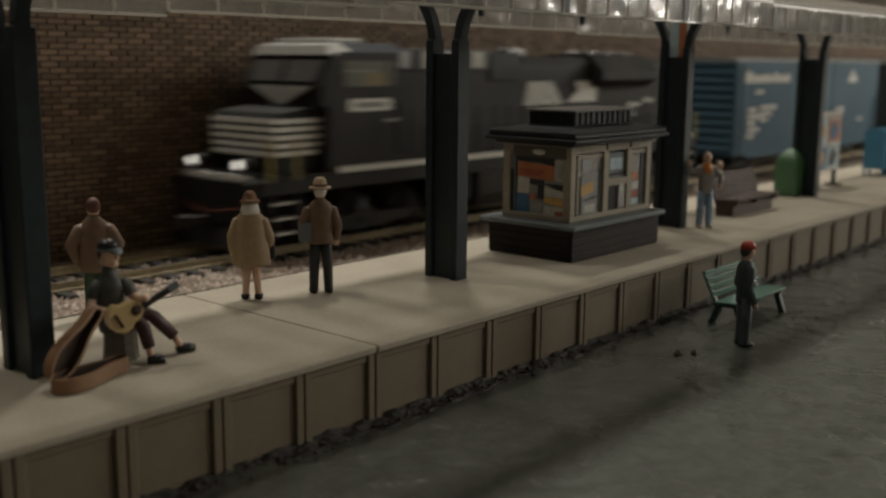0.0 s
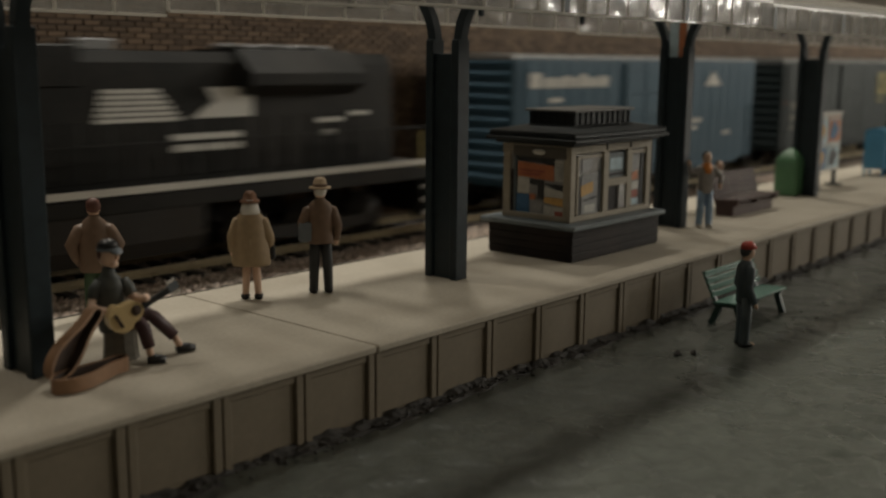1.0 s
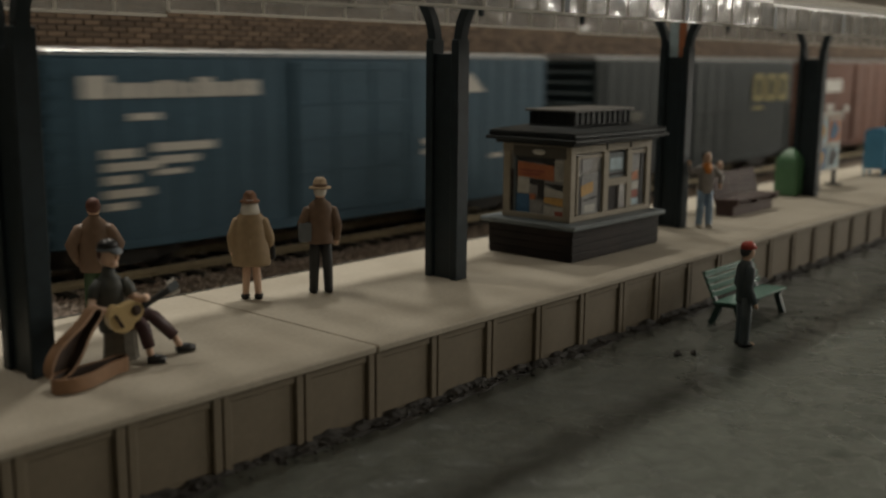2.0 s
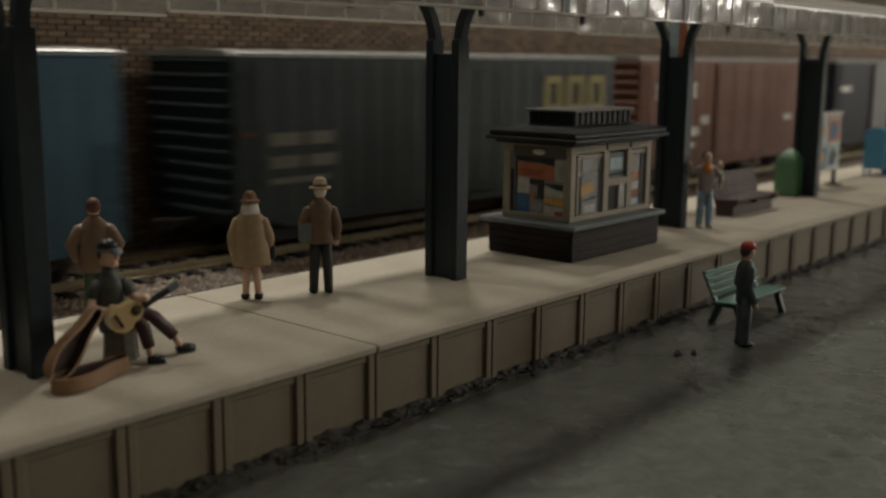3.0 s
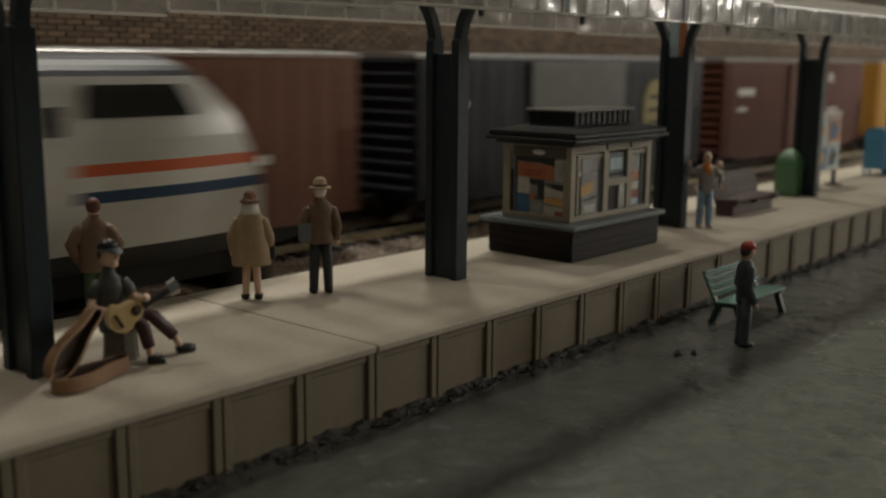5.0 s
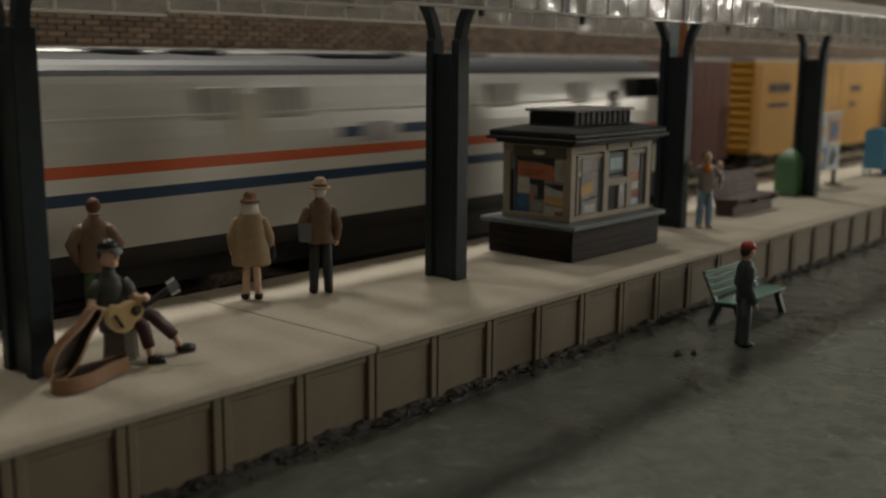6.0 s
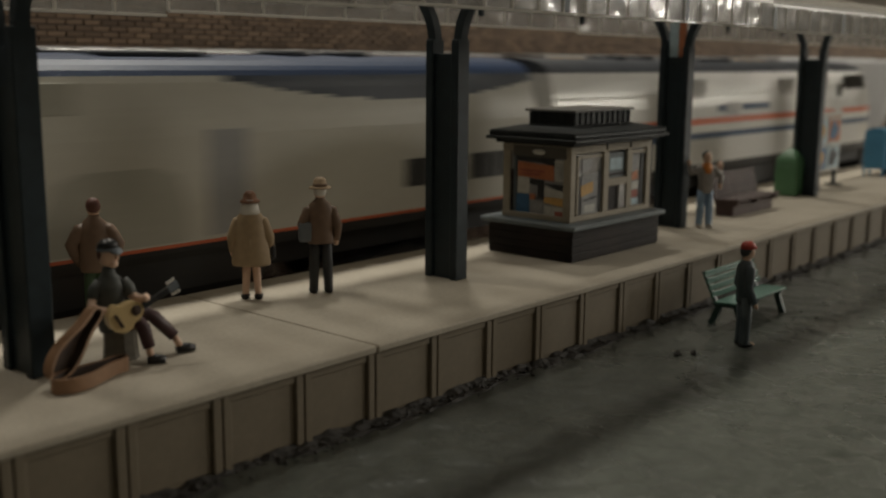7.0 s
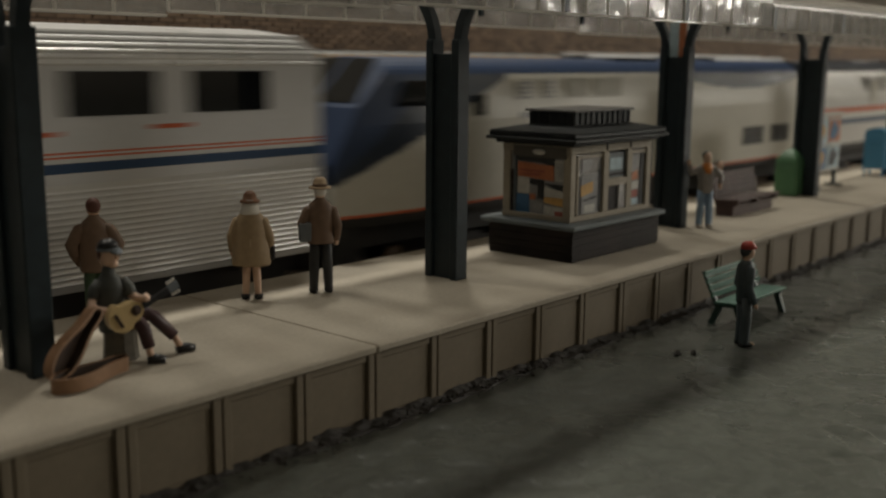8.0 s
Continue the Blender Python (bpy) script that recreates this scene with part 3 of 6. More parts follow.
def boxcar(name, label, length, paint, roof_paint, rib_paint=None, doors=(0.38, 0.62), ribs=11, height=43.6):
    """A boxcar: body, peaked panelled roof, corrugated ends, door, ladders, sill steps, trucks."""
    car = thing(name, label, "boxcar", group="freight cars")
    hw, z0, z1 = 18.3, 9.0, 9.0 + height - 8.6 + 8.0
    part("body", Form().box(0, length, -hw, hw, z0, z1 - 0.8, 0, 0.25), paint, car)
    roof = part("roof", Form().prism([(-hw - 0.5, z1 - 0.9), (hw + 0.5, z1 - 0.9), (hw + 0.5, z1 - 0.6), (hw - 0.9, z1 + 0.3), (0, z1 + 1.0), (-hw + 0.9, z1 + 0.3), (-hw - 0.5, z1 - 0.6)], "x", -0.6, length + 0.6), roof_paint, car, "pale panelled metal roof")
    n = 14
    for i in range(n + 1):
        x = length * i / n
        part("roof_seam", Form().prism([(-hw - 0.55, z1 - 0.7), (hw + 0.55, z1 - 0.7), (hw + 0.55, z1 - 0.45), (hw - 0.8, z1 + 0.5), (0, z1 + 1.2), (-hw + 0.8, z1 + 0.5), (-hw - 0.55, z1 - 0.45)], "x", x - 0.4, x + 0.4), roof_paint, roof)
    sill = Form()
    for s in (-1, 1):
        y = s * (hw + 0.12)
        sill.prism([(10, 9.4), (length - 10, 9.4), (length - 16, 7.4), (length * 0.62, 7.0), (length * 0.38, 7.0), (16, 7.4)], "y", y - 0.2, y + 0.2)
        sill.box(0, length, y - 0.35, y + 0.35, z1 - 1.3, z1 - 0.2)
    part("side_sill", sill, paint, car)
    part("underframe", Form().box(6, length - 6, -3.5, 3.5, 6.6, 9.1).box(length * 0.42, length * 0.56, -9, -5, 4.0, 9.1), UNDER, car)
    # vertical seams of the side panels
    for i in range(1, 22):
        x = length * i / 22
        if doors[0] * length - 2 < x < doors[1] * length + 2:
            continue
        for s in (-1, 1):
            part("side_post", Form().box(x - 0.28, x + 0.28, s * (hw + 0.1) - 0.12, s * (hw + 0.1) + 0.12, z0 + 0.6, z1 - 1.4), paint, car)
    for s in (-1, 1):
        a, b = doors[0] * length, doors[1] * length
        y = s * (hw + 0.45)
        door = part("door", Form().box(a, b, y - 0.35, y + 0.35, z0 + 0.8, z1 - 2.0, 0, 0.15), paint, car)
        for k in range(5):
            zz = z0 + 3 + k * (z1 - z0 - 7) / 4
            part("door_rib", Form().box(a + 0.8, b - 0.8, y - 0.6, y + 0.6, zz - 0.35, zz + 0.35, 0, 0.12), paint, door)
        for k in range(4):
            xx = a + 0.6 + (b - a - 1.2) * k / 3
            part("door_post", Form().box(xx - 0.4, xx + 0.4, y - 0.65, y + 0.65, z0 + 0.8, z1 - 2.0, 0, 0.12), paint, door)
        part("door_track", Form().box(a - 12, b + 12, y - 0.5, y + 0.5, z0 - 0.2, z0 + 0.5), paint, car)
    for k in range(ribs):
        z = z0 + 3 + k * (z1 - z0 - 5) / (ribs - 1)
        for xe, s in ((0, -1), (length, 1)):
            f = Form().prism([(xe, z - 0.95), (xe + s * 0.9, z - 0.25), (xe + s * 0.9, z + 0.25), (xe, z + 0.95)], "y", -hw + 1.2, hw - 1.2)
            part("end_rib", f, rib_paint or paint, car)
    for x in (1.0, length - 5.6):
        ladder(car, x, -hw, z0 + 1, z1 - (2 if x < 9 else 20), paint)
        part("step", Form().box(x, x + 0.4, -hw, -hw + 0.4, 4.6, 9).box(x + 4.2, x + 4.6, -hw, -hw + 0.4, 4.6, 9).box(x, x + 4.6, -hw, -hw + 0.5, 4.4, 4.8), UNDER, car)
    for x in (23, length - 23):
        truck(car, x, 2, 20, 5.2, 11.5)
    coupler(car, 0, -1)
    coupler(car, length, 1)
    return car


def blue_car():
    car = boxcar("boxcar", "blue boxcar with white markings and ribbed ends", 180, BLUE_CAR, GALV, None)
    y = -18.75
    for k, (x, w, h) in enumerate(((8.5, 7.0, 5.0), (16.6, 3.4, 3.4), (20.4, 3.4, 3.4), (24.4, 2.6, 3.4), (27.6, 3.8, 3.9), (32.0, 1.6, 3.9), (34.2, 3.2, 3.4), (38.2, 4.6, 4.6), (43.2, 3.0, 3.4), (46.8, 3.2, 3.4), (50.6, 1.6, 4.0), (52.8, 4.0, 3.8))):
        mark(car, x, x + w, 41.6, 41.6 + h, WHITE, y, label="white lettering bar" if k == 0 else "")
    for x, w, z, h in ((13, 9, 28.3, 2.0), (13, 15, 25.4, 1.9), (13, 8, 22.4, 2.0), (13, 12, 19.3, 1.9), (13, 7, 16.6, 1.7), (26, 17, 29.2, 2.0), (26, 12, 26.4, 1.8), (26, 9, 23.8, 1.3), (20, 8, 36.6, 1.6), (118, 12, 26, 1.6), (118, 9, 23, 1.4), (150, 7, 20, 1.3)):
        mark(car, x, x + w, z, z + h, WHITE, y)
    tri = Form().prism([(132, 41.0), (147, 41.0), (139.5, 47.0)], "y", y - 0.08, y + 0.1)
    part("emblem", tri, WHITE, car, "white triangular emblem")
    return car


def green_car():
    car = boxcar("boxcar", "dark green-black boxcar with yellow block markings", 174, GREEN_CAR, GALV, GREEN_CAR, doors=(0.42, 0.6))
    y = -18.8
    # three bold yellow blocks, each of bars
    for x, sides in ((130, (0.0, 7.6)), (143.2, (0.0, 7.6)), (156.4, (0.0, 7.6))):
        for c in (0.0, 9.8):
            mark(car, x + (0.6 if c else 0), x + 10.6, 33.4 + c, 35.8 + c, YELLOW, y, "block_mark")
        for dx in sides:
            mark(car, x + dx, x + dx + 3.0, 35.8, 43.2, YELLOW, y, "block_mark")
    mark(car, 130, 141, 29.6, 30.9, YELLOW, y, "block_mark")
    for x, w, z, h in ((11, 11, 28.4, 3.4), (24, 9, 28.4, 3.4), (11, 11, 22.6, 3.2), (24, 10, 22.6, 3.2), (11, 20, 18.6, 1.6)):
        mark(car, x, x + w, z, z + h, DIM_MARK, y)
    mark(car, 2.5, 6, 31.2, 32.4, RED_CAR, y, "reflector", "dull red reflector patch")
    return car


def brown_car():
    car = boxcar("boxcar", "rust-brown boxcar with a white name block", 174, BROWN_CAR, GALV, RIB_LIT, doors=(0.36, 0.64))
    y = -18.8
    for k in range(9):
        mark(car, 13 + k * 3.5, 16.1 + k * 3.5, 36.0, 42.4, WHITE, y, "block_mark")
    mark(car, 12.4, 45, 36.4, 37.4, WHITE, y)
    mark(car, 12.4, 45, 41.0, 42.0, WHITE, y)
    for x, w, z, h in ((26, 8, 26, 3.6), (26, 9, 20.4, 3.4), (39, 9, 20.4, 3.6), (27, 7, 15.5, 3.0), (39, 6, 15.5, 2.0), (50, 6, 25, 3.4), (70, 9, 33.5, 2.0), (70, 11, 28, 3.2), (134, 8, 24, 2.4)):
        mark(car, x, x + w, z, z + h, WHITE, y)
    return car


def red_car():
    car = boxcar("boxcar", "dark red-brown boxcar with small white markings", 168, RED_CAR, GALV, None, doors=(0.4, 0.62))
    for x, w, z, h in ((14, 16, 36, 3.2), (14, 9, 29, 1.8), (118, 5, 41, 4.5), (118, 14, 26, 1.8)):
        mark(car, x, x + w, z, z + h, WHITE, -18.8)
    return car


def navy_car():
    car = boxcar("boxcar", "navy boxcar with a dull grey door panel and yellow oval badge", 176, NAVY_CAR, GALV, None, doors=(0.31, 0.64))
    y = -19.65
    mark(car, 55, 113, 10.5, 50.5, DOOR_GREY, y, "door_panel", "dull grey door panel")
    y = -18.9
    f = Form()
    f.tube([((137, y + 0.6, 32.5), (8.6, 11.5)), ((137, y, 32.5), (8.6, 11.5))], 28, 0, False)
    oval = part("badge", f, YELLOW, car, "yellow oval badge")
    for z, w in ((36.4, 4.4), (31.4, 5.4), (26.4, 4.4)):
        part("badge_bar", Form().box(137 - w, 137 + w, y - 0.12, y + 0.2, z, z + 1.5, 0, 0.05), NAVY_CAR, oval)
    mark(car, 8, 22, 36, 38.5, WHITE, -18.8)
    return car


def yellow_car():
    car = boxcar("boxcar", "golden yellow boxcar with ribbed ends and dark markings", 172, YELLOW_CAR, GALV, None, doors=(0.42, 0.6))
    for x, w, z, h in ((16, 12, 37, 4.0), (30, 10, 37, 4.0), (16, 22, 30, 2.0), (120, 14, 36, 3.0), (120, 8, 28, 2.0)):
        mark(car, x, x + w, z, z + h, BLACK, -18.8)
    return car


def hopper(label, paint, length):
    """A covered hopper: body with sloped end sheets, side posts, bays below."""
    car = thing("covered_hopper", label, "hopper car", group="freight cars")
    hw = 18.0
    f = Form().prism([(18, 20), (4, 44), (4, 51.5), (length - 4, 51.5), (length - 4, 44), (length - 18, 20), (length - 30, 10), (30, 10)], "y", -hw, hw)
    part("body", f, paint, car)
    part("roof", Form().prism([(-hw - 0.3, 51.4), (hw + 0.3, 51.4), (hw - 4, 53.0), (-hw + 4, 53.0)], "x", 3, length - 3), paint, car)
    part("roof_walk", Form().box(2, length - 2, -4, 4, 53.2, 53.8), GALV, car, "pale grating roof walk")
    part("side_sill", Form().box(0, length, -hw - 0.3, hw + 0.3, 9.2, 11.2), paint, car)
    for i in range(1, 16):
        x = 8 + (length - 16) * i / 16
        lo = 10 if 32 < x < length - 32 else 10 + max(0, (max(30 - x, x - length + 30)) * 1.6)
        for s in (-1, 1):
            part("side_post", Form().box(x - 0.6, x + 0.6, s * (hw + 0.35) - 0.35, s * (hw + 0.35) + 0.35, lo, 51), paint, car)
    for x in (40, length / 2, length - 40):
        part("hopper_bay", Form().prism([(x - 14, 10), (x + 14, 10), (x + 5, 4), (x - 5, 4)], "y", -12, 12), paint, car)
    for k, (x, w) in enumerate(((58, 22), (86, 26))):
        mark(car, x, x + w, 38, 42, BLACK, -hw - 0.75)
    for x in (1, length - 1.6):
        part("end_post", Form().box(x, x + 0.7, -hw, -hw + 0.7, 9, 50).box(x, x + 0.7, hw - 0.7, hw, 9, 50), paint, car)
    for x in (22, length - 22):
        truck(car, x, 2, 20, 5.2, 11.5)
    coupler(car, 0, -1)
    coupler(car, length, 1)
    return car


def black_engine():
    """A six-axle road diesel with a wide cab, running cab first towards smaller x."""
    e = thing("diesel_locomotive", "black freight diesel locomotive with white striped nose", "locomotive")
    L = 244
    part("frame", Form().box(7, L - 6, -17.5, 17.5, 15.5, 19.4, 0, 0.2), BLACK, e)
    part("sill_stripe", Form().box(34, L - 8, -17.75, -17.45, 19.8, 21.5), WHITE, e, "white sill stripe")
    part("walkway", Form().box(12, L - 8, -17.4, 17.4, 19.5, 20.2), BLACK, e)
    part("sill_stripe", Form().box(34, L - 8, 17.45, 17.75, 19.8, 21.5), WHITE, e, "white sill stripe")
    part("fuel_tank", Form().prism([(-15, 4), (15, 4), (17, 8), (17, 15.4), (-17, 15.4), (-17, 8)], "x", 96, 152), UNDER, e)
    part("air_tank", Form().tube([((98, -14.2, 17.0), 1.6), ((150, -14.2, 17.0), 1.6)], 10), UNDER, e)
    part("equipment_box", Form().box(80, 93, -16, -10, 7, 15, 0, 0.3), UNDER, e)
    # nose and cab
    nose = Form().prism([(17, 20), (15.5, 22), (15.0, 34.0), (17, 36.4), (31, 38.0), (31, 20)], "y", -13.4, 13.4)
    part("nose", nose, BLACK, e)
    for k in range(5):
        z = 25.2 + k * 2.15
        n_mesh = Form().box(14.75, 15.15, -13.45, 13.45, z - 0.2, z + 1.1)
        n_mesh.box(15.0, 30 + 0.5 * k, -13.65, -13.35, z - 0.2, z + 1.1)
        part("nose_stripe", n_mesh, WHITE, e, "white nose stripe")
    part("nose_wedge", Form().prism([(-13.0, 43.3), (13.0, 43.3), (1.6, 38.2), (-1.6, 38.2)], "x", 28.3, 28.8), PALE_LIT_GREY, e, "pale grey inverted triangle below the windshield")
    cab = Form().prism([(28.8, 38), (28.8, 43.6), (32.5, 50.8), (35.0, 52.6), (59, 52.6), (59, 20.5), (31, 20.5), (31, 38)], "y", -17.2, 17.2)
    part("cab", cab, BLACK, e)
    # visor and roof unit get pale paint for the highlight on the cab roof
    part("cab_visor", Form().faces([(32.0, -16.6, 51.8), (32.0, 16.6, 51.8), (33.0, 14.5, 54.4), (33.0, -14.5, 54.4), (39.5, -17.0, 52.7), (39.5, 17.0, 52.7), (38.0, 14.2, 55.2), (38.0, -14.2, 55.2)],
                                   [(0, 1, 2, 3), (4, 7, 6, 5), (0, 3, 7, 4), (1, 5, 6, 2), (3, 2, 6, 7), (0, 4, 5, 1)]), PALE_LIT_GREY, e, "visor over the windshield, coloured pale as if lit")
    part("cab_roof", Form().prism([(-17.3, 52.6), (17.3, 52.6), (14, 55.2), (-14, 55.2)], "x", 39.5, 60), ROOF_DARK, e)
    part("roof_unit", Form().box(37.0, 50.0, -11, 11, 55.2, 56.4, 0, 0.3), PALE_LIT_GREY, e, "flat cooling unit on the cab roof, coloured pale as if lit")
    for s in (-1, 1):
        y = s * 17.25
        win = part("side_window", Form().box(37.0, 56.4, y - 0.12, y + 0.12, 43.2, 50.2, 0, 0.05), LIT_GLASS, e, "dull grey cab side window")
        part("sun_shade", Form().box(44.5, 53.0, y - 0.16, y + 0.16, 43.4, 47.0), SHADE_TAN, win)
        part("window_rim", Form().box(36.6, 49, y - 0.2, y + 0.2, 47.2, 47.7), GREY_METAL, win)
        part("window_post", Form().box(53.6, 54.4, y - 0.2, y + 0.2, 43.2, 50.2), BLACK, win)
        part("cab_panel", Form().box(38.5, 55, y - 0.12, y + 0.12, 36.4, 39.8), WHITE, e, "white painted panel")
        part("panel_mark", Form().box(41, 52.5, y - 0.18, y + 0.18, 37.3, 38.9), GREY_METAL, e)
        part("arm_rest", Form().box(52, 58, y - 0.5, y + 0.5, 33.2, 34.0), GREY_METAL, e)
        part("grab_rail", Form().box(57.6, 58.0, y - 0.4, y + 0.1, 24, 38), BLACK, e)
    for s in (-1, 1):
        f = Form().faces([(28.7, s * 1.0, 44.6), (28.7, s * 13.5, 44.6), (31.6, s * 14.5, 50.4), (31.6, s * 1.0, 50.4), (29.4, s * 1.0, 44.6), (29.4, s * 13.5, 44.6), (32.3, s * 14.5, 50.4), (32.3, s * 1.0, 50.4)],
                         [(0, 1, 2, 3), (7, 6, 5, 4), (0, 4, 5, 1), (1, 5, 6, 2), (2, 6, 7, 3), (3, 7, 4, 0)])
        part("windshield", f, CAB_GLASS, e)
        lamp = part("ditch_light", Form().tube([((9.5, s * 10, 23.4), 1.7), ((5.6, s * 10, 23.4), 1.5)], 12), BLACK, e)
        part("lens", Form().tube([((5.7, s * 10, 23.4), 1.35), ((5.3, s * 10, 23.4), 1.2)], 12), HEADLAMP, lamp, "lit white lens")
    part("lift_bar", Form().tube([((3.4, -13, 12.5), 0.35), ((2.6, 0, 10.5), 0.35), ((3.4, 13, 12.5), 0.35)], 8), RED_CAR, e, "dull red coupler lift bar")
    # long hood
    hood = Form().prism([(-10.5, 20.2), (10.5, 20.2), (10.5, 49.5), (8.5, 52.2), (-8.5, 52.2), (-10.5, 49.5)], "x", 59, 224)
    part("long_hood", hood, BLACK, e)
    for i in range(18):
        x = 70 + i * 8.1
        part("hood_door", Form().box(x + 0.4, x + 7.6, -10.85, -10.4, 22, 36, 0, 0.1), BLACK, e)
    part("radiator", Form().prism([(-16.5, 44), (-16.5, 47), (-10, 53), (10, 53), (16.5, 47), (16.5, 44), (10.5, 41), (-10.5, 41)], "x", 168, 208), BLACK, e)
    for x in (175, 188, 201):
        part("fan", Form().tube([((x, 0, 53.0), 6.2), ((x, 0, 54.3), 6.0)], 16), GREY_METAL, e)
    part("exhaust", Form().box(128, 138, -3, 3, 52.2, 55.0, 0, 0.3), GREY_METAL, e)
    intake = part("inertial_intake", Form().box(61, 107, -11.2, 11.2, 47.4, 54.0, 0, 0.3), ROOF_DARK, e, "grey upper hood with louvred intakes")
    part("dynamic_brake", Form().box(108, 124, -11.2, 11.2, 44, 53.4, 0, 0.3), BLACK, e)
    for x in (62.5, 75.0, 84.5, 98.0):
        part("louvre", Form().box(x, x + 6.6, -11.45, -11.1, 48.2, 53.2, 0, 0.1), PANEL_GREY if x in (75.0, 98.0) else GREY_METAL, intake)
    for x in (70.3, 92.6):
        part("vent", Form().box(x, x + 3.2, -11.5, -11.1, 47.8, 53.4), BLACK, intake)
    # emblem on the hood: white bars cut by a rearing wedge, and a block
    y = -10.95
    for k in range(6):
        part("emblem_bar", Form().box(127 + k * 0.35, 150 - k * 1.2, y - 0.1, y + 0.1, 35.6 + k * 1.35, 36.6 + k * 1.35), WHITE, e)
    part("emblem_block", Form().prism([(153, 36.0), (172, 36.0), (172, 43.5), (158, 43.5), (160, 40)], "y", y - 0.1, y + 0.1), WHITE, e)
    for z in (28.0, 30.6):
        part("marking", Form().box(147, 168, y - 0.35, y - 0.1, z, z + 1.7), WHITE, e)
    for x, w, z in ((194, 10, 33.5), (206, 8, 35), (196, 5, 30)):
        part("marking", Form().box(x, x + w, y - 0.3, y + 0.1, z, z + 1.2), WHITE, e)
    # handrails
    for i in range(20):
        x = 70 + i * 8.2
        part("stanchion", Form().box(x - 0.2, x + 0.2, -17.2, -16.8, 20.2, 31.0), BLACK, e)
    part("handrail", Form().box(66, 232, -17.2, -16.8, 30.8, 31.3), BLACK, e)
    part("handrail", Form().box(66, 232, 16.8, 17.2, 30.8, 31.3), BLACK, e)
    # steps at both ends
    for x0, nm in ((10, "front_steps"), (L - 14, "rear_steps")):
        for s in (-1, 1):
            st = part(nm, Form().box(x0, x0 + 0.7, s * 15.5 - 2, s * 15.5 + 2, 4, 20).box(x0 + 9, x0 + 9.7, s * 15.5 - 2, s * 15.5 + 2, 4, 20), BLACK, e)
            for k in range(4):
                z = 5.0 + k * 4.0
                part("tread", Form().box(x0 + 0.7, x0 + 9, s * 15.5 - 1.8, s * 15.5 + 1.8, z - 0.25, z + 0.25), WHITE, st, "white-edged step tread")
        for dx in (0.2, 9.2):
            part("step_rail", Form().box(x0 + dx - 0.5, x0 + dx + 0.5, -17.7, -17.1, 19, 30), RAILING, e, "yellow step rail")
    part("pilot", Form().prism([(-15, 3), (15, 3), (16.5, 19), (-16.5, 19)], "x", 4.0, 7.0), BLACK, e)
    part("pilot_stripe", Form().box(5.2, 6.0, -14, 14, 19.3, 20.7), WHITE, e, "white edge of the front walkway")
    part("plow", Form().prism([(2.2, 1.5), (5.5, 1.5), (5.5, 8.5), (3.6, 8.5)], "y", -14.5, 14.5), BLACK, e)
    part("end_plate", Form().box(L - 6, L - 3.5, -15, 15, 4, 19), BLACK, e)
    for x in (48, L - 52):
        truck(e, x, 3, 44, 6.0, 12.0)
    coupler(e, 5, -1)
    coupler(e, L - 4, 1)
    return e


def lofted(parent, name, length, section, cap, tint, mats, step=2.0, taper=None):
    """A body drawn along x: section(z) is the half width, cap(x) the height at x; tint(x, z) picks the material."""
    zs, ws = [section["z"][0]], [section["w"][0]]
    for (za, wa), (zb, wb) in zip(zip(section["z"], section["w"]), list(zip(section["z"], section["w"]))[1:]):
        k = max(1, round((zb - za) / 0.8))
        for i in range(1, k + 1):
            zs.append(za + (zb - za) * i / k)
            ws.append(wa + (wb - wa) * i / k)
    nx = int(length / step)
    prof = [(-w, z) for w, z in zip(ws, zs)] + [(w, z) for w, z in reversed(list(zip(ws, zs)))]
    n = len(prof)
    v = []
    for i in range(nx + 1):
        x = length * i / nx
        top = cap(x)
        k = taper(x) if taper else 1.0
        for y, z in prof:
            zz = min(z, top)
            v.append((x, y * k, zz))
    f = Form()
    vs = [f.bm.verts.new(c) for c in v]
    for i in range(nx):
        for j in range(n - 1):
            q = (vs[i * n + j], vs[i * n + j + 1], vs[(i + 1) * n + j + 1], vs[(i + 1) * n + j])
            zc = (prof[j][1] + prof[j + 1][1]) / 2
            fc = f.bm.faces.new(q)
            fc.material_index = tint(length * (i + 0.5) / nx, zc)
        q = (vs[i * n], vs[(i + 1) * n], vs[(i + 1) * n + n - 1], vs[i * n + n - 1])
        f.bm.faces.new(q)
    for i in (0, nx):
        for j in range(n // 2 - 1):
            a, b = i * n + j, i * n + n - 1 - j
            fc = f.bm.faces.new((vs[a], vs[a + 1], vs[b - 1], vs[b]))
            fc.material_index = tint(length * (0.01 if i == 0 else 0.99), (prof[j][1] + prof[j + 1][1]) / 2)
    bmesh.ops.remove_doubles(f.bm, verts=f.bm.verts, dist=1e-4)
    return part(name, f, mats, parent)


ENGINE_SECTION = {"z": [14.0, 15.2, 16.2, 17.5, 19, 21, 23, 25.8, 27.9, 30.5, 32.6, 34.5, 36.5, 38.5, 40.5, 42, 43.5, 45, 46.2, 47.4, 48.4, 49.3, 50.2, 50.9, 51.4],
                  "w": [17.3, 17.6, 17.7, 17.7, 17.7, 17.7, 17.7, 17.7, 17.7, 17.7, 17.7, 17.7, 17.7, 17.5, 17.2, 16.9, 16.5, 16.1, 15.7, 15.2, 14.5, 13.4, 11.5, 8.5, 3.0]}


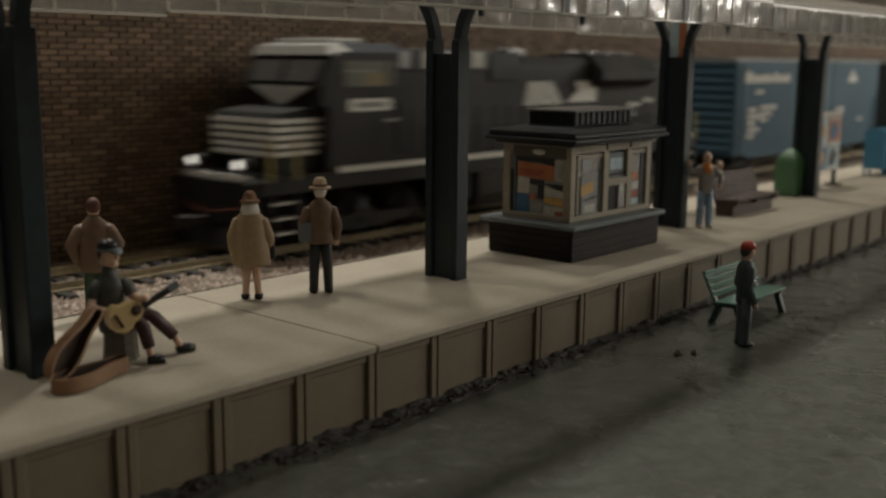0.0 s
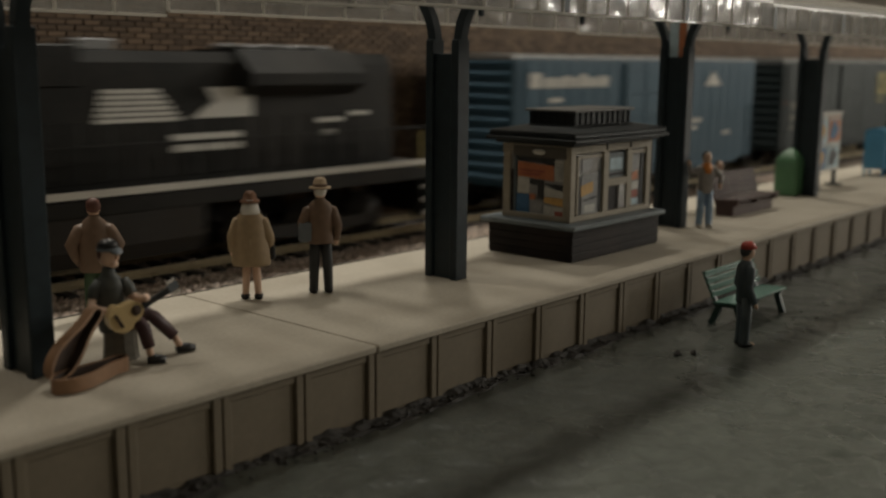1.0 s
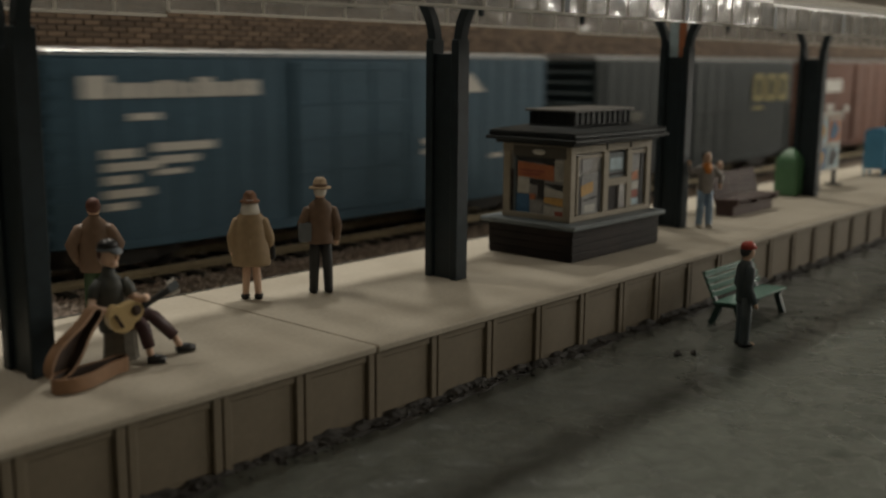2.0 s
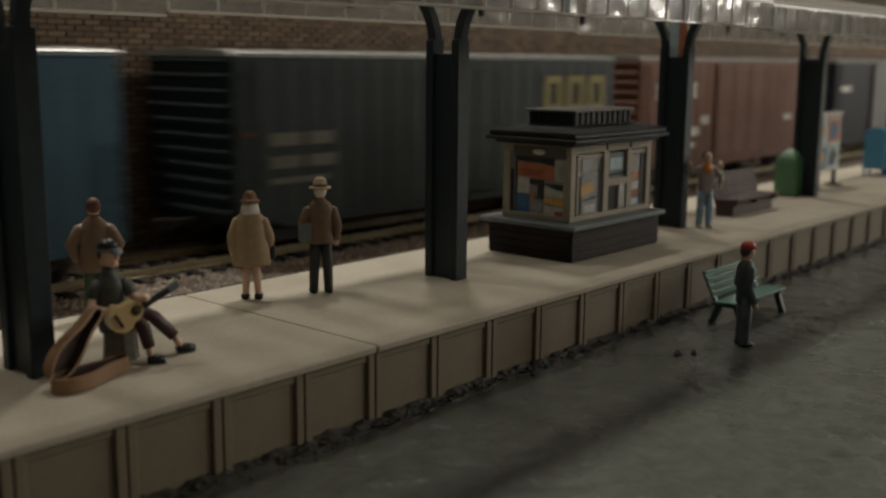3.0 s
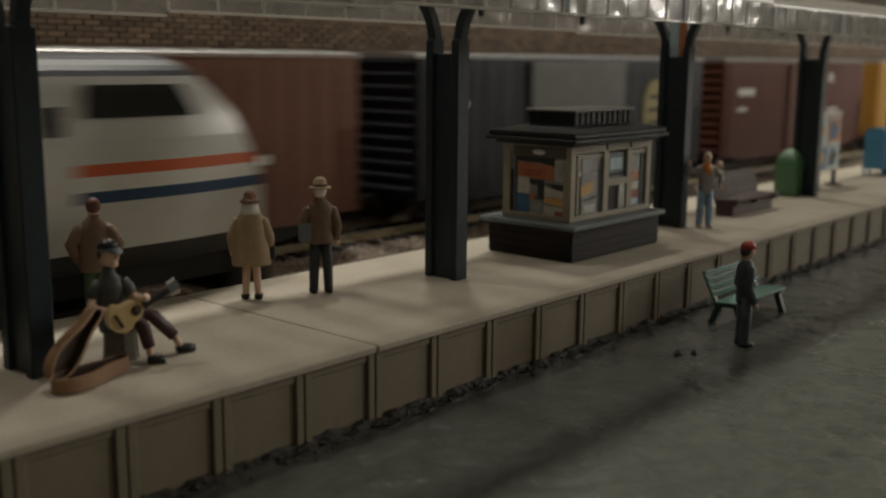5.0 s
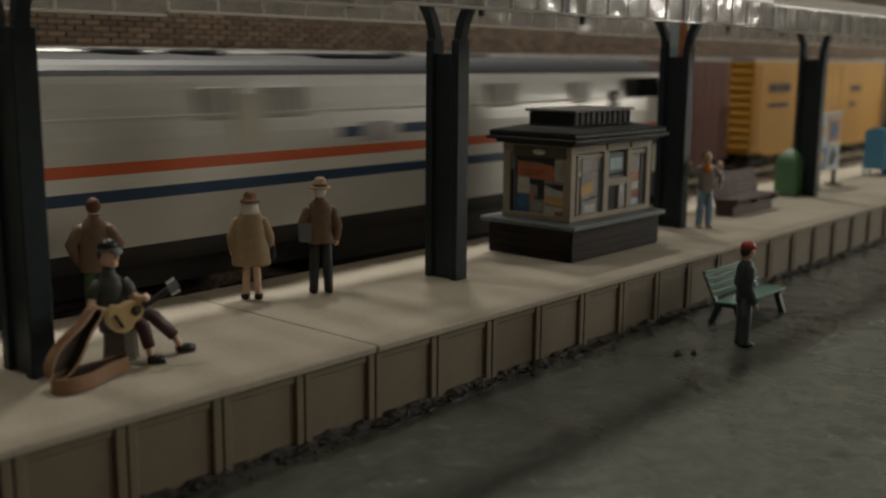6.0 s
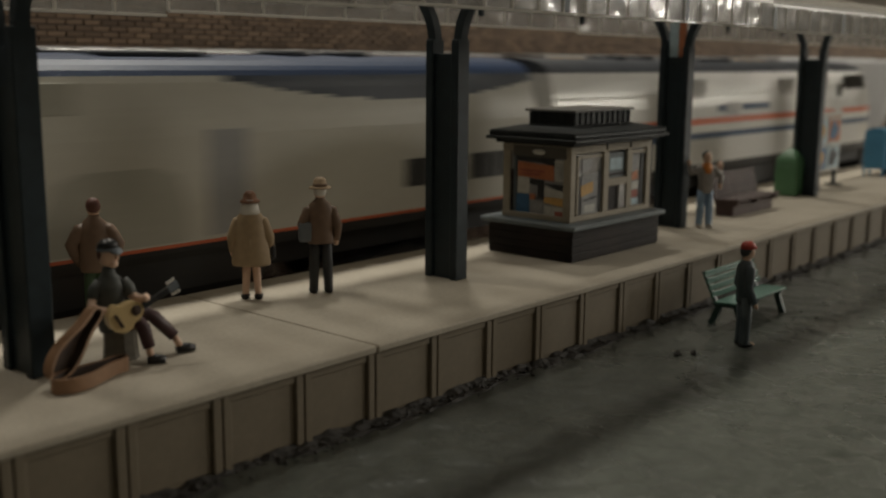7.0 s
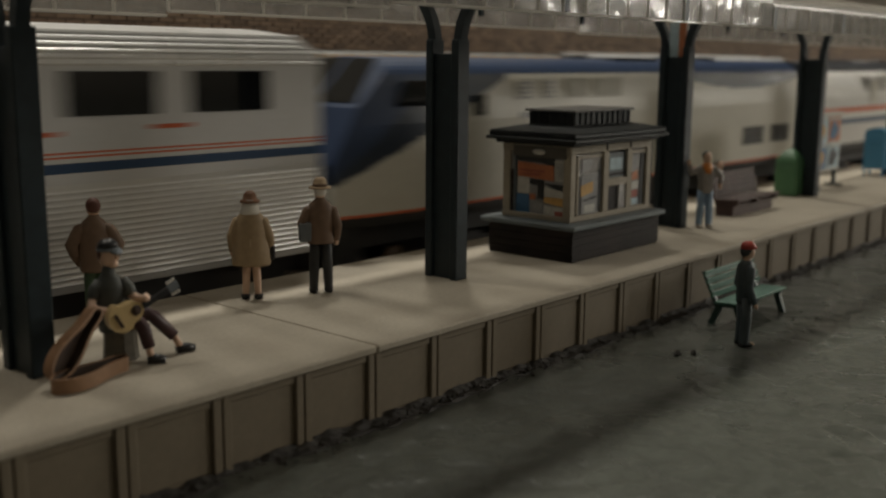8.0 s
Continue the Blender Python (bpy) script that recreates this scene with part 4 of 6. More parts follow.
def passenger_engine(name, label, livery):
    """A streamlined monocoque passenger diesel with its slanted nose towards larger x."""
    e = thing(name, label, "locomotive", group="passenger train")
    L = 247 if livery == "striped" else 241

    def cap(x):
        if x < L - 19:
            return 60.0
        if x < L - 7:
            return 51.2 - (x - (L - 19)) * 0.92
        return 40.2 - (x - (L - 7)) * 1.75

    def taper(x):
        return 1.0 if x < L - 26 else 1.0 - 0.2 * ((x - (L - 26)) / 26) ** 1.9

    def striped(x, z):
        if z < 17.5:
            return 1
        if z > 46.9:
            return 2
        if 25.8 < z < 27.9:
            return 4
        if 27.9 < z < 30.5:
            return 5
        if 30.5 < z < 32.6:
            return 3
        return 0

    def waved(x, z):
        d = L - x
        if z < 15.9:
            return 1
        if z < 17.0:
            return 3
        if z > 47.3:
            return 4
        # cab blue on the nose, a dark band behind it, and a long dark dip under the roof at the other end
        if d < 30 and z > 27 + (d - 3.6) * 0.76:
            return 4
        if d < 62 and z > 23.8 + (d - 2) * 0.4:
            return 6
        if x < 100 and z > 42.0 + ((x - 46) / 54) ** 2 * 5.3:
            return 6
        return 0

    mats = [SILVER if livery == "striped" else OFFWHITE, UNDER, ROOF_DARK, STRIPE_ORANGE, STRIPE_BLUE if livery == "striped" else CAB_BLUE, WHITE, NAVY_ROOF]
    lofted(e, "body", L, ENGINE_SECTION, cap, striped if livery == "striped" else waved, mats, 1.0, taper)
    part("underframe", Form().box(6, L - 8, -14, 14, 9, 14.2), UNDER, e)
    part("fuel_tank", Form().prism([(-15, 4), (15, 4), (17, 8), (17, 14.1), (-17, 14.1), (-17, 8)], "x", 90, 150), UNDER, e)
    for s in (-1, 1):
        y = s * 17.75
        # cab door and side windows
        part("cab_window", Form().prism([(L - 40, 40.4), (L - 17.5, 40.4), (L - 21.0, 46.0), (L - 39, 46.0)], "y", y * 0.955 - 0.7, y * 0.955 + 0.7), DARK_GLASS, e)
        part("cab_door", Form().box(L - 50, L - 42, y - 0.15, y + 0.15, 18, 36.5, 0, 0.1), mats[0], e)
        part("door_window", Form().box(L - 48, L - 44, y - 0.22, y + 0.22, 37.5, 42.5, 0, 0.1), DARK_GLASS, e)
        if livery == "striped":
            # thin raised white line where the side starts to lean inwards
            part("crease_line", Form().box(2, L - 40, s * 17.25 - 0.35, s * 17.25 + 0.35, 40.0, 40.5, 0, 0.1), WHITE, e, "white line along the side crease")
            for x, w in ((58.5, 9), (74, 11), (144, 12), (180, 9)):
                g = part("side_grille", Form().box(x, x + w, s * 17.0 - 0.5, s * 17.0 + 0.5, 39.2, 45.2, 0, 0.1), GREY_CAR, e, "grey air intake grille")
                for k in range(int(w / 2.2)):
                    part("slat", Form().box(x + 0.6 + k * 2.2, x + 1.5 + k * 2.2, s * 17.3 - 0.45, s * 17.3 + 0.45, 39.6, 44.8), SILVER, g)
            for x, w, z in ((112, 22, 34.6), (94, 10, 34.4)):
                part("marking", Form().box(x, x + w, y - 0.1, y + 0.1, z, z + 2.2), STRIPE_BLUE, e, "dark lettering bar")
            part("access_hatch", Form().box(66, 74, y - 0.12, y + 0.12, 33.4, 44), OFFWHITE, e)
        else:
            for xa, xb in ((11, 26.5), (33, 49)):
                g = part("side_grille", Form().box(xa, xb, y - 0.25, y + 0.25, 22.2, 28.4, 0, 0.1), UNDER, e, "black louvred grille")
                for k in range(3):
                    xm = xa + (xb - xa) * (k + 1) / 4
                    part("louvre_post", Form().box(xm - 0.3, xm + 0.3, y - 0.35, y + 0.35, 22.4, 28.2), GREY_METAL, g)
            for blade in (((57.5, 32.2), (66, 33.8), (76, 33.6), (70, 31.2), (60, 31.2)), ((65, 29.2), (79, 33.5), (83, 33.4), (72, 28.0), (67, 28.2)), ((71, 26.0), (84.5, 33.2), (88, 32.9), (78, 25.2), (74, 25.0))):
                part("emblem_blade", Form().prism([(L - d, z) for d, z in blade], "y", y - 0.12, y + 0.12), NAVY_ROOF, e, "dark blue curved emblem blade")
            part("marking", Form().box(L - 89, L - 63, y - 0.12, y + 0.12, 36.2, 37.7), GREY_METAL, e)
            for da, db in ((61.5, 68), (72.5, 78), (83.8, 94), (97.5, 111.5)):
                hatch = part("upper_panel", Form().box(L - db, L - da, s * 16.85 - 0.45, s * 16.85 + 0.45, 41.0, 46.4, 0, 0.1), OFFWHITE if db < 80 else PANEL_GREY, e, "dull grey upper side panel")
                for k in range(4 if db < 80 else 0):
                    part("louvre", Form().box(L - db + 0.8, L - da - 0.8, s * 17.2 - 0.45, s * 17.2 + 0.45, 41.2 + k * 1.2, 41.7 + k * 1.2), GREY_METAL, hatch)
            part("access_hatch", Form().prism([(L - d, z) for d, z in ((102, 17.2), (103.5, 24), (107, 29.5), (112, 31.2), (126, 31.2), (131, 29.5), (133, 24), (133, 17.2))], "y", y - 0.1, y + 0.1), PANEL_GREY, e, "darker grey arched side hatch")
    # windshield panes on the slanted nose
    for s in (-1, 1):
        f = Form().faces([(L - 18.6, s * 0.8, 51.1), (L - 18.6, s * 9.5, 50.9), (L - 8.0, s * 13.2, 41.4), (L - 8.0, s * 0.8, 41.4), (L - 19.2, s * 0.8, 50.4), (L - 19.2, s * 9.5, 50.2), (L - 8.8, s * 13.2, 40.6), (L - 8.8, s * 0.8, 40.6)],
                         [(0, 1, 2, 3), (7, 6, 5, 4), (0, 4, 5, 1), (1, 5, 6, 2), (2, 6, 7, 3), (3, 7, 4, 0)])
        part("windshield", f, DARK_GLASS, e)
        part("headlight", Form().tube([((L - 0.5, s * 7, 24), 1.6), ((L + 0.8, s * 7, 24), 1.4)], 12), GREY_METAL, e)
    for s in (-1, 1):
        part("seam_band", Form().box(L - 147, L - 138, s * 17.72 - 0.14, s * 17.72 + 0.14, 33.2 if livery == "striped" else 17.6, 37.5, 0, 0.05), GREY_CAR, e, "dull grey vertical seam band")
    part("nose_door", Form().box(L - 0.6, L + 0.25, -3, 3, 15, 28, 0, 0.2), mats[0], e)
    for x, r in ((52, 6.5), (70, 6.5), (128, 4.0)):
        part("roof_fan", Form().tube([((x, 0, 51.0), r), ((x, 0, 52.3), r - 0.3)], 18), ROOF_DARK, e)
    part("roof_hatch", Form().box(96, 120, -9, 9, 50.8, 51.9, 0, 0.3), ROOF_DARK, e)
    part("diaphragm", Form().box(-2.2, 0.2, -9, 9, 12, 44, 0, 0.4), UNDER, e, "black end diaphragm")
    part("pilot", Form().prism([(L - 9, 4), (L + 1.5, 4), (L + 0.5, 14), (L - 6, 14)], "y", -15, 15), UNDER, e)
    for x in (44, L - 50):
        truck(e, x, 2, 30, 5.8, 12.0)
    coupler(e, 0, -1)
    coupler(e, L - 1, 1)
    return e


def passenger_coach():
    """A tall two-level stainless coach; its leading end is at larger x."""
    c = thing("passenger_coach", "tall fluted stainless passenger coach with dark windows", "railway coach", group="passenger train")
    L = 298
    zs, ws = [11.0], [17.4]
    z = 12.0
    while z < 28.6:
        zs += [z, z + 0.35, z + 0.7]
        ws += [17.6, 17.75, 17.6]
        z += 1.05
    for zz, ww in ((29.5, 17.7), (31.0, 17.7), (31.4, 17.7), (33.1, 17.7), (33.9, 17.7), (34.25, 17.7), (34.6, 17.7), (34.95, 17.7), (36, 17.7), (40, 17.7), (48.6, 17.7)):
        zs.append(zz)
        ws.append(ww)
    z = 49.2
    while z < 54.6:
        w = 17.7 - 0.09 * (z - 49) ** 2
        zs += [z, z + 0.35, z + 0.7]
        ws += [w, w + 0.2, w]
        z += 1.05
    for zz, ww in ((55.4, 13.6), (56.0, 10.5), (56.5, 5.0)):
        zs.append(zz)
        ws.append(ww)

    def cap(x):
        d = min(x, L - x)
        return 60.0 if d > 8 else 52.5 + 4.2 * math.sin(min(1, d / 8) * math.pi / 2)

    def tint(x, z):
        if 31.4 < z < 33.1:
            return 1
        if 33.9 < z < 34.25 or 34.6 < z < 34.95:
            return 2
        if 29.4 < z < 49:
            return 3
        return 0

    lofted(c, "body", L, {"z": zs, "w": ws}, cap, tint, [STAINLESS, STRIPE_BLUE, STRIPE_ORANGE, COACH_GREY], 4.0)
    for s in (-1, 1):
        y = s * 17.75
        x = L - 13.5
        while x > 20:
            w = part("window", Form().box(x - 18.0, x, y - 0.2, y + 0.2, 40.8, 48.3, 0, 0.15), DARK_GLASS, c, "dark tinted window")
            part("mullion", Form().box(x - 9.4, x - 8.6, y - 0.3, y + 0.3, 40.8, 48.3), DARK_GLASS, w)
            x -= 25
        part("plate", Form().box(L - 66, L - 58, y - 0.1, y + 0.1, 37.6, 38.4), STRIPE_ORANGE, c)
        part("plate", Form().box(L - 40, L - 32, y - 0.1, y + 0.1, 38.2, 39.0), STRIPE_ORANGE, c)
    part("diaphragm", Form().box(L, L + 2.5, -9, 9, 26, 52, 0, 0.4), UNDER, c)
    part("underframe", Form().box(6, L - 6, -15, 15, 5, 11.2), UNDER, c)
    for x in (36, L - 36):
        truck(c, x, 2, 28, 5.5, 12.0)
    coupler(c, L, 1)
    return c


# ---- things on the platform and in the street ----
SKIN = material("figure_skin", (0.66, 0.45, 0.33), 0.5, vary=0.08, blotch=0.1, bump=0.05)
COAT_TAN = material("coat_tan_paint", (0.34, 0.245, 0.145), 0.6, vary=0.1, blotch=0.15, bump=0.1)
JACKET = material("jacket_brown_paint", (0.16, 0.1, 0.065), 0.6, vary=0.1, blotch=0.15, bump=0.1)
TROUSER = material("trouser_charcoal_paint", (0.028, 0.03, 0.032), 0.55, vary=0.15, blotch=0.15, bump=0.1)
OLIVE = material("trouser_green_paint", (0.055, 0.1, 0.05), 0.6, vary=0.15, blotch=0.15, bump=0.1)
DENIM = material("jeans_blue_paint", (0.28, 0.4, 0.56), 0.6, vary=0.15, blotch=0.15, bump=0.1)
NAVY = material("overalls_navy_paint", (0.055, 0.075, 0.085), 0.55, vary=0.15, blotch=0.15, bump=0.1)
MAROON = material("trouser_maroon_paint", (0.045, 0.016, 0.018), 0.5, vary=0.15, blotch=0.15, bump=0.1)
SHIRT_GREY = material("shirt_grey_paint", (0.3, 0.28, 0.27), 0.6, vary=0.1, blotch=0.15, bump=0.1)
SHIRT_DARK = material("shirt_dark_paint", (0.075, 0.08, 0.075), 0.6, vary=0.1, blotch=0.15, bump=0.1)
SHOE = material("shoe_black_paint", (0.012, 0.012, 0.014), 0.4, vary=0.1)
HAIR = material("hair_red_brown_paint", (0.1, 0.035, 0.022), 0.6, vary=0.15)
STRAW = material("hat_straw_paint", (0.42, 0.31, 0.2), 0.6, vary=0.12)
SCARF = material("scarf_white_paint", (0.66, 0.63, 0.58), 0.6, vary=0.06)
RED_CAP = material("cap_red_paint", (0.4, 0.05, 0.035), 0.45, vary=0.1)
HAT_RUST = material("hat_rust_paint", (0.2, 0.095, 0.05), 0.6, vary=0.12)
BAG = material("bag_grey_paint", (0.14, 0.16, 0.18), 0.5, vary=0.1)
ORANGE = material("scarf_orange_paint", (0.65, 0.24, 0.05), 0.5, vary=0.1)
GUITAR = material("guitar_spruce_paint", (0.62, 0.46, 0.23), 0.35, vary=0.08, blotch=0.12, bump=0.05)
CASE_OUT = material("guitar_case_leather", (0.27, 0.15, 0.08), 0.45, vary=0.12, blotch=0.25, bump=0.15)
CASE_IN = material("guitar_case_lining", (0.05, 0.03, 0.02), 0.8, vary=0.2)
STOOL = material("stool_dark_wood", (0.13, 0.115, 0.09), 0.6, vary=0.2, blotch=0.2)
KIOSK_DARK = material("kiosk_black_brown_paint", (0.012, 0.009, 0.008), 0.6, spec=0.25, grain=700, vary=0.25, blotch=0.3, tint=(0.05, 0.035, 0.03))
KIOSK_ROOF = material("kiosk_roof_black_paint", (0.011, 0.014, 0.015), 0.5, spec=0.28, grain=700, vary=0.25, blotch=0.25, tint=(0.04, 0.042, 0.04))
KIOSK_WALL = material("kiosk_cream_paint", (0.35, 0.305, 0.235), 0.6, grain=700, vary=0.07, blotch=0.2)
LEDGE = material("kiosk_ledge_grey_blue", (0.13, 0.155, 0.165), 0.5, grain=700, vary=0.12, blotch=0.3)
# lid lighter than the roof: sheen of a glancing lamp put into its colour
LID_SHEEN = material("kiosk_lid_sheen_grey", (0.17, 0.165, 0.155), 0.4, grain=700, vary=0.15, blotch=0.3, tint=(0.06, 0.06, 0.058))
WINDOW_GREY = material("kiosk_window_dust", (0.2, 0.195, 0.18), 0.3, grain=900, stain=200, vary=0.15, blotch=0.35)
SIGN_BROWN = material("kiosk_sign_brown", (0.1, 0.088, 0.07), 0.6, grain=700, vary=0.12, blotch=0.25)
PAPER = [material("paper_" + n, c, 0.6, vary=0.12, blotch=0.25, grain=1800, stain=400, bump=0.02) for n, c in
         (("orange", (0.5, 0.18, 0.08)), ("white", (0.55, 0.54, 0.5)), ("black", (0.03, 0.03, 0.032)), ("blue", (0.06, 0.16, 0.3)), ("red", (0.36, 0.1, 0.07)), ("grey", (0.3, 0.3, 0.3)), ("amber", (0.6, 0.36, 0.12)), ("pale_blue", (0.42, 0.54, 0.6)))]
BENCH_WOOD = material("bench_red_brown_wood", (0.07, 0.04, 0.035), 0.5, grain=500, vary=0.2, blotch=0.2)
GREEN_PAINT = material("bin_green_paint", (0.1, 0.235, 0.12), 0.45, vary=0.1, blotch=0.15)
BENCH_GREEN = material("bench_green_paint", (0.06, 0.16, 0.12), 0.45, vary=0.12, blotch=0.2)
BENCH_LEG = material("bench_leg_dark_green", (0.02, 0.05, 0.042), 0.5, vary=0.12, blotch=0.2)
MAIL_BLUE = material("mailbox_blue_paint", (0.08, 0.28, 0.48), 0.4, vary=0.08, blotch=0.12)


def legs(f, slot, shoe, hip_z, spread=0.9, r=0.95, bare=None, hem=0.0):
    for s in (-1, 1):
        f.tube([((s * spread * 0.75, 0, hip_z), (r * 1.15, r * 1.2)), ((s * spread, 0.1, hip_z * 0.55), (r, r)), ((s * (spread + 0.15), -0.1, 1.0), (r * 0.85, r * 0.9)), ((s * (spread + 0.15), -0.1, 0.5), (r * 0.9, r * 0.95))], 12, slot)
        f.tube([((s * (spread + 0.2), -1.0, 0.45), (0.6, 0.45)), ((s * (spread + 0.2), -0.4, 0.55), (0.8, 0.55)), ((s * (spread + 0.25), 0.9, 0.5), (0.8, 0.5)), ((s * (spread + 0.3), 1.7, 0.35), (0.5, 0.3))], 10, shoe)


def head(f, z, skin, hair, y=0.1, x=0.0):
    f.tube([((x, 0, z - 2.0), 0.75), ((x, y, z - 0.6), 0.7)], 10, skin)
    f.ball((x, y + 0.1, z + 0.45), (1.12, 1.3, 1.5), skin)
    f.ball((x, y - 0.25, z + 0.75), (1.2, 1.25, 1.4), hair)


def arm(f, pts, sleeve, skin, r=0.85):
    a, b, c = (Vector(p) for p in pts)
    top = a + Vector((-0.35 * a.x, 0, 0.45))
    f.tube([(top, r * 0.8), (a, r * 1.12), (a.lerp(b, 0.5), r * 1.04), (b, r * 0.98), (b.lerp(c, 0.5), r * 0.9), (c, r * 0.78)], 12, sleeve)
    d = (c - b).normalized()
    f.tube([(c - d * 0.1, r * 0.6), (c + d * 0.5, (r * 0.62, r * 0.5)), (c + d * 1.15, (r * 0.5, r * 0.36))], 8, skin)


def figure(name, f, mats, label, at, group="figurines"):
    return solid(name, f, mats, label, "figurine", group, at=at)


def figures():
    # woman in a tan coat, seen from behind
    f = Form()
    legs(f, 1, 2, 7.0, 0.95, 0.7)
    f.tube([((0, 0, 6.2), (3.3, 2.5)), ((0, 0, 6.6), (3.45, 2.7)), ((0, 0, 8.5), (3.3, 2.5)), ((0, 0, 11.5), (2.95, 2.1)), ((0, 0, 13.6), (2.8, 1.9)), ((0, 0, 14.8), (2.35, 1.65)), ((0, 0, 15.6), (1.6, 1.3)), ((0, 0, 16.1), (1.0, 1.0))], 24, 0)
    for s in (-1, 1):
        arm(f, [(s * 2.15, 0, 13.9), (s * 3.25, -0.1, 11.2), (s * 3.2, 0.9, 8.6)], 0, 1, 0.95)
    f.tube([((0, -2.1, 6.4), (0.22, 0.5)), ((0, -1.9, 11.0), (0.16, 0.4))], 6, 0)
    head(f, 16.4, 1, 3)
    f.tube([((0, -0.1, 15.3), (1.7, 1.6)), ((0, -0.1, 16.1), (1.65, 1.6)), ((0, -0.1, 17.2), (1.35, 1.4))], 14, 3)
    f.tube([((0, 0.1, 17.3), (1.75, 1.75)), ((0, 0.1, 17.7), (1.7, 1.7)), ((0, 0.1, 17.75), (1.25, 1.3)), ((0, 0.1, 18.7), (1.1, 1.15)), ((0, 0.1, 19.3), (0.6, 0.7))], 16, 4)
    f.box(3.2, 4.2, -0.2, 1.9, 7.0, 9.6, 5, 0.25)
    figure("woman_figurine", f, [COAT_TAN, SKIN, SHOE, SCARF, HAT_RUST, SHOE], "painted woman figurine in tan coat and brown hat", place(113.3, 37.7, 0, 0, 0, -42))
    # man with straw hat, brown jacket, grey bag
    f = Form()
    legs(f, 1, 2, 10.2, 1.2, 0.95)
    f.tube([((0, 0, 9.2), (2.35, 1.6)), ((0, 0, 9.6), (2.45, 1.7)), ((0, 0, 11.5), (2.15, 1.5)), ((0, 0, 13.8), (2.4, 1.6)), ((0, 0, 15.4), (2.45, 1.55)), ((0, 0, 16.5), (1.85, 1.3)), ((0, 0, 17.2), (1.0, 1.0)), ((0, 0, 17.6), (0.8, 0.8))], 24, 0)
    arm(f, [(2.25, 0, 15.2), (3.1, -0.3, 12.4), (2.95, 0.6, 9.8)], 0, 3)
    arm(f, [(-2.25, 0, 15.2), (-3.4, -0.3, 12.8), (-3.0, 1.0, 10.8)], 0, 3)
    head(f, 18.2, 3, 5)
    f.tube([((0, 0.1, 19.2), (2.0, 2.1)), ((0, 0.1, 19.5), (2.0, 2.1)), ((0, 0.1, 19.6), (1.25, 1.35)), ((0, 0.1, 20.7), (1.15, 1.25)), ((0, 0.1, 21.2), (0.7, 0.8))], 16, 4)
    f.tube([((0, 0.1, 19.62), (1.33, 1.43)), ((0, 0.1, 20.1), (1.28, 1.38))], 16, 0)
    f.box(-4.0, -1.6, -1.2, 0.4, 9.6, 13.2, 6, 0.3)
    figure("man_figurine", f, [JACKET, TROUSER, SHOE, SKIN, STRAW, SCARF, BAG], "painted man figurine in brown jacket with grey bag", place(125.1, 32.5, 0, 0, 0, -36))
    # man with arms akimbo
    f = Form()
    legs(f, 1, 2, 9.4, 1.0, 1.0)
    f.tube([((0, 0, 7.5), (2.4, 1.8)), ((0, 0, 7.9), (2.55, 1.9)), ((0, 0, 10.5), (2.6, 1.8)), ((0, 0, 13.0), (2.7, 1.7)), ((0, 0, 14.6), (2.5, 1.55)), ((0, 0, 15.8), (1.8, 1.3)), ((0, 0, 16.5), (1.0, 1.0)), ((0, 0, 16.9), (0.8, 0.8))], 24, 0)
    for s in (-1, 1):
        arm(f, [(s * 2.2, 0, 14.4), (s * 3.7, -0.5, 12.0), (s * 2.8, 0.5, 9.4)], 0, 0, 1.05)
    head(f, 17.6, 3, 4)
    figure("man_figurine", f, [JACKET, OLIVE, SHOE, SKIN, HAIR], "painted red-haired man figurine with arms akimbo", place(88.2, 46.4, 0, 0, 0, -30))
    # passer-by in overalls with a red cap, in the street
    f = Form()
    legs(f, 0, 1, 9.8, 0.95, 1.05)
    f.ball((1.15, 1.5, 0.55), (0.75, 0.5, 0.4), 5, 8, 5)
    f.tube([((0, 0, 8.8), (1.75, 1.6)), ((0, 0, 11.5), (1.8, 1.6)), ((0, 0, 14.5), (2.2, 1.6)), ((0, 0, 16.2), (1.7, 1.3)), ((0, 0, 17.0), (0.9, 0.9))], 18, 0)
    for s in (-1, 1):
        arm(f, [(s * 2.1, 0, 15.4), (s * 2.5, -0.4, 12.0), (s * 2.1, 1.2, 8.8)], 0, 2)
    head(f, 18.0, 2, 4)
    f.tube([((0, 0.1, 19.2), (1.35, 1.5)), ((0, 0.1, 20.1), (1.2, 1.35)), ((0, 0.1, 20.6), (0.6, 0.7))], 14, 3)
    f.tube([((0, 1.2, 19.3), (0.9, 0.7)), ((0, 1.2, 19.5), (0.9, 0.7))], 10, 3)
    figure("man_figurine", f, [NAVY, SHOE, SKIN, RED_CAP, TROUSER, STRAW], "painted man figurine in dark overalls and red cap", place(185.6, -21.8, STREET_Z + 0.1, 0, 0, -132))
    # man with a raised arm, further along the platform
    f = Form()
    legs(f, 0, 1, 9.6, 1.15, 1.0)
    f.tube([((0, 0, 9.0), (1.9, 1.4)), ((0, 0, 11.0), (1.9, 1.4)), ((0, 0, 14.5), (2.3, 1.5)), ((0, 0, 16.0), (1.6, 1.2)), ((0, 0, 16.8), (0.9, 0.9))], 18, 2)
    arm(f, [(2.0, 0, 15.2), (4.2, 0.5, 14.0), (4.9, 0.9, 16.4)], 2, 3, 0.78)
    arm(f, [(-2.0, 0, 15.2), (-3.9, 0.2, 13.2), (-3.4, 1.2, 11.4)], 2, 3)
    f.tube([((0, 0.2, 14.2), (1.1, 1.7)), ((0, 0.2, 15.6), (1.5, 1.5)), ((0, 0.1, 16.8), (1.1, 1.1))], 12, 4)
    head(f, 17.7, 3, 5)
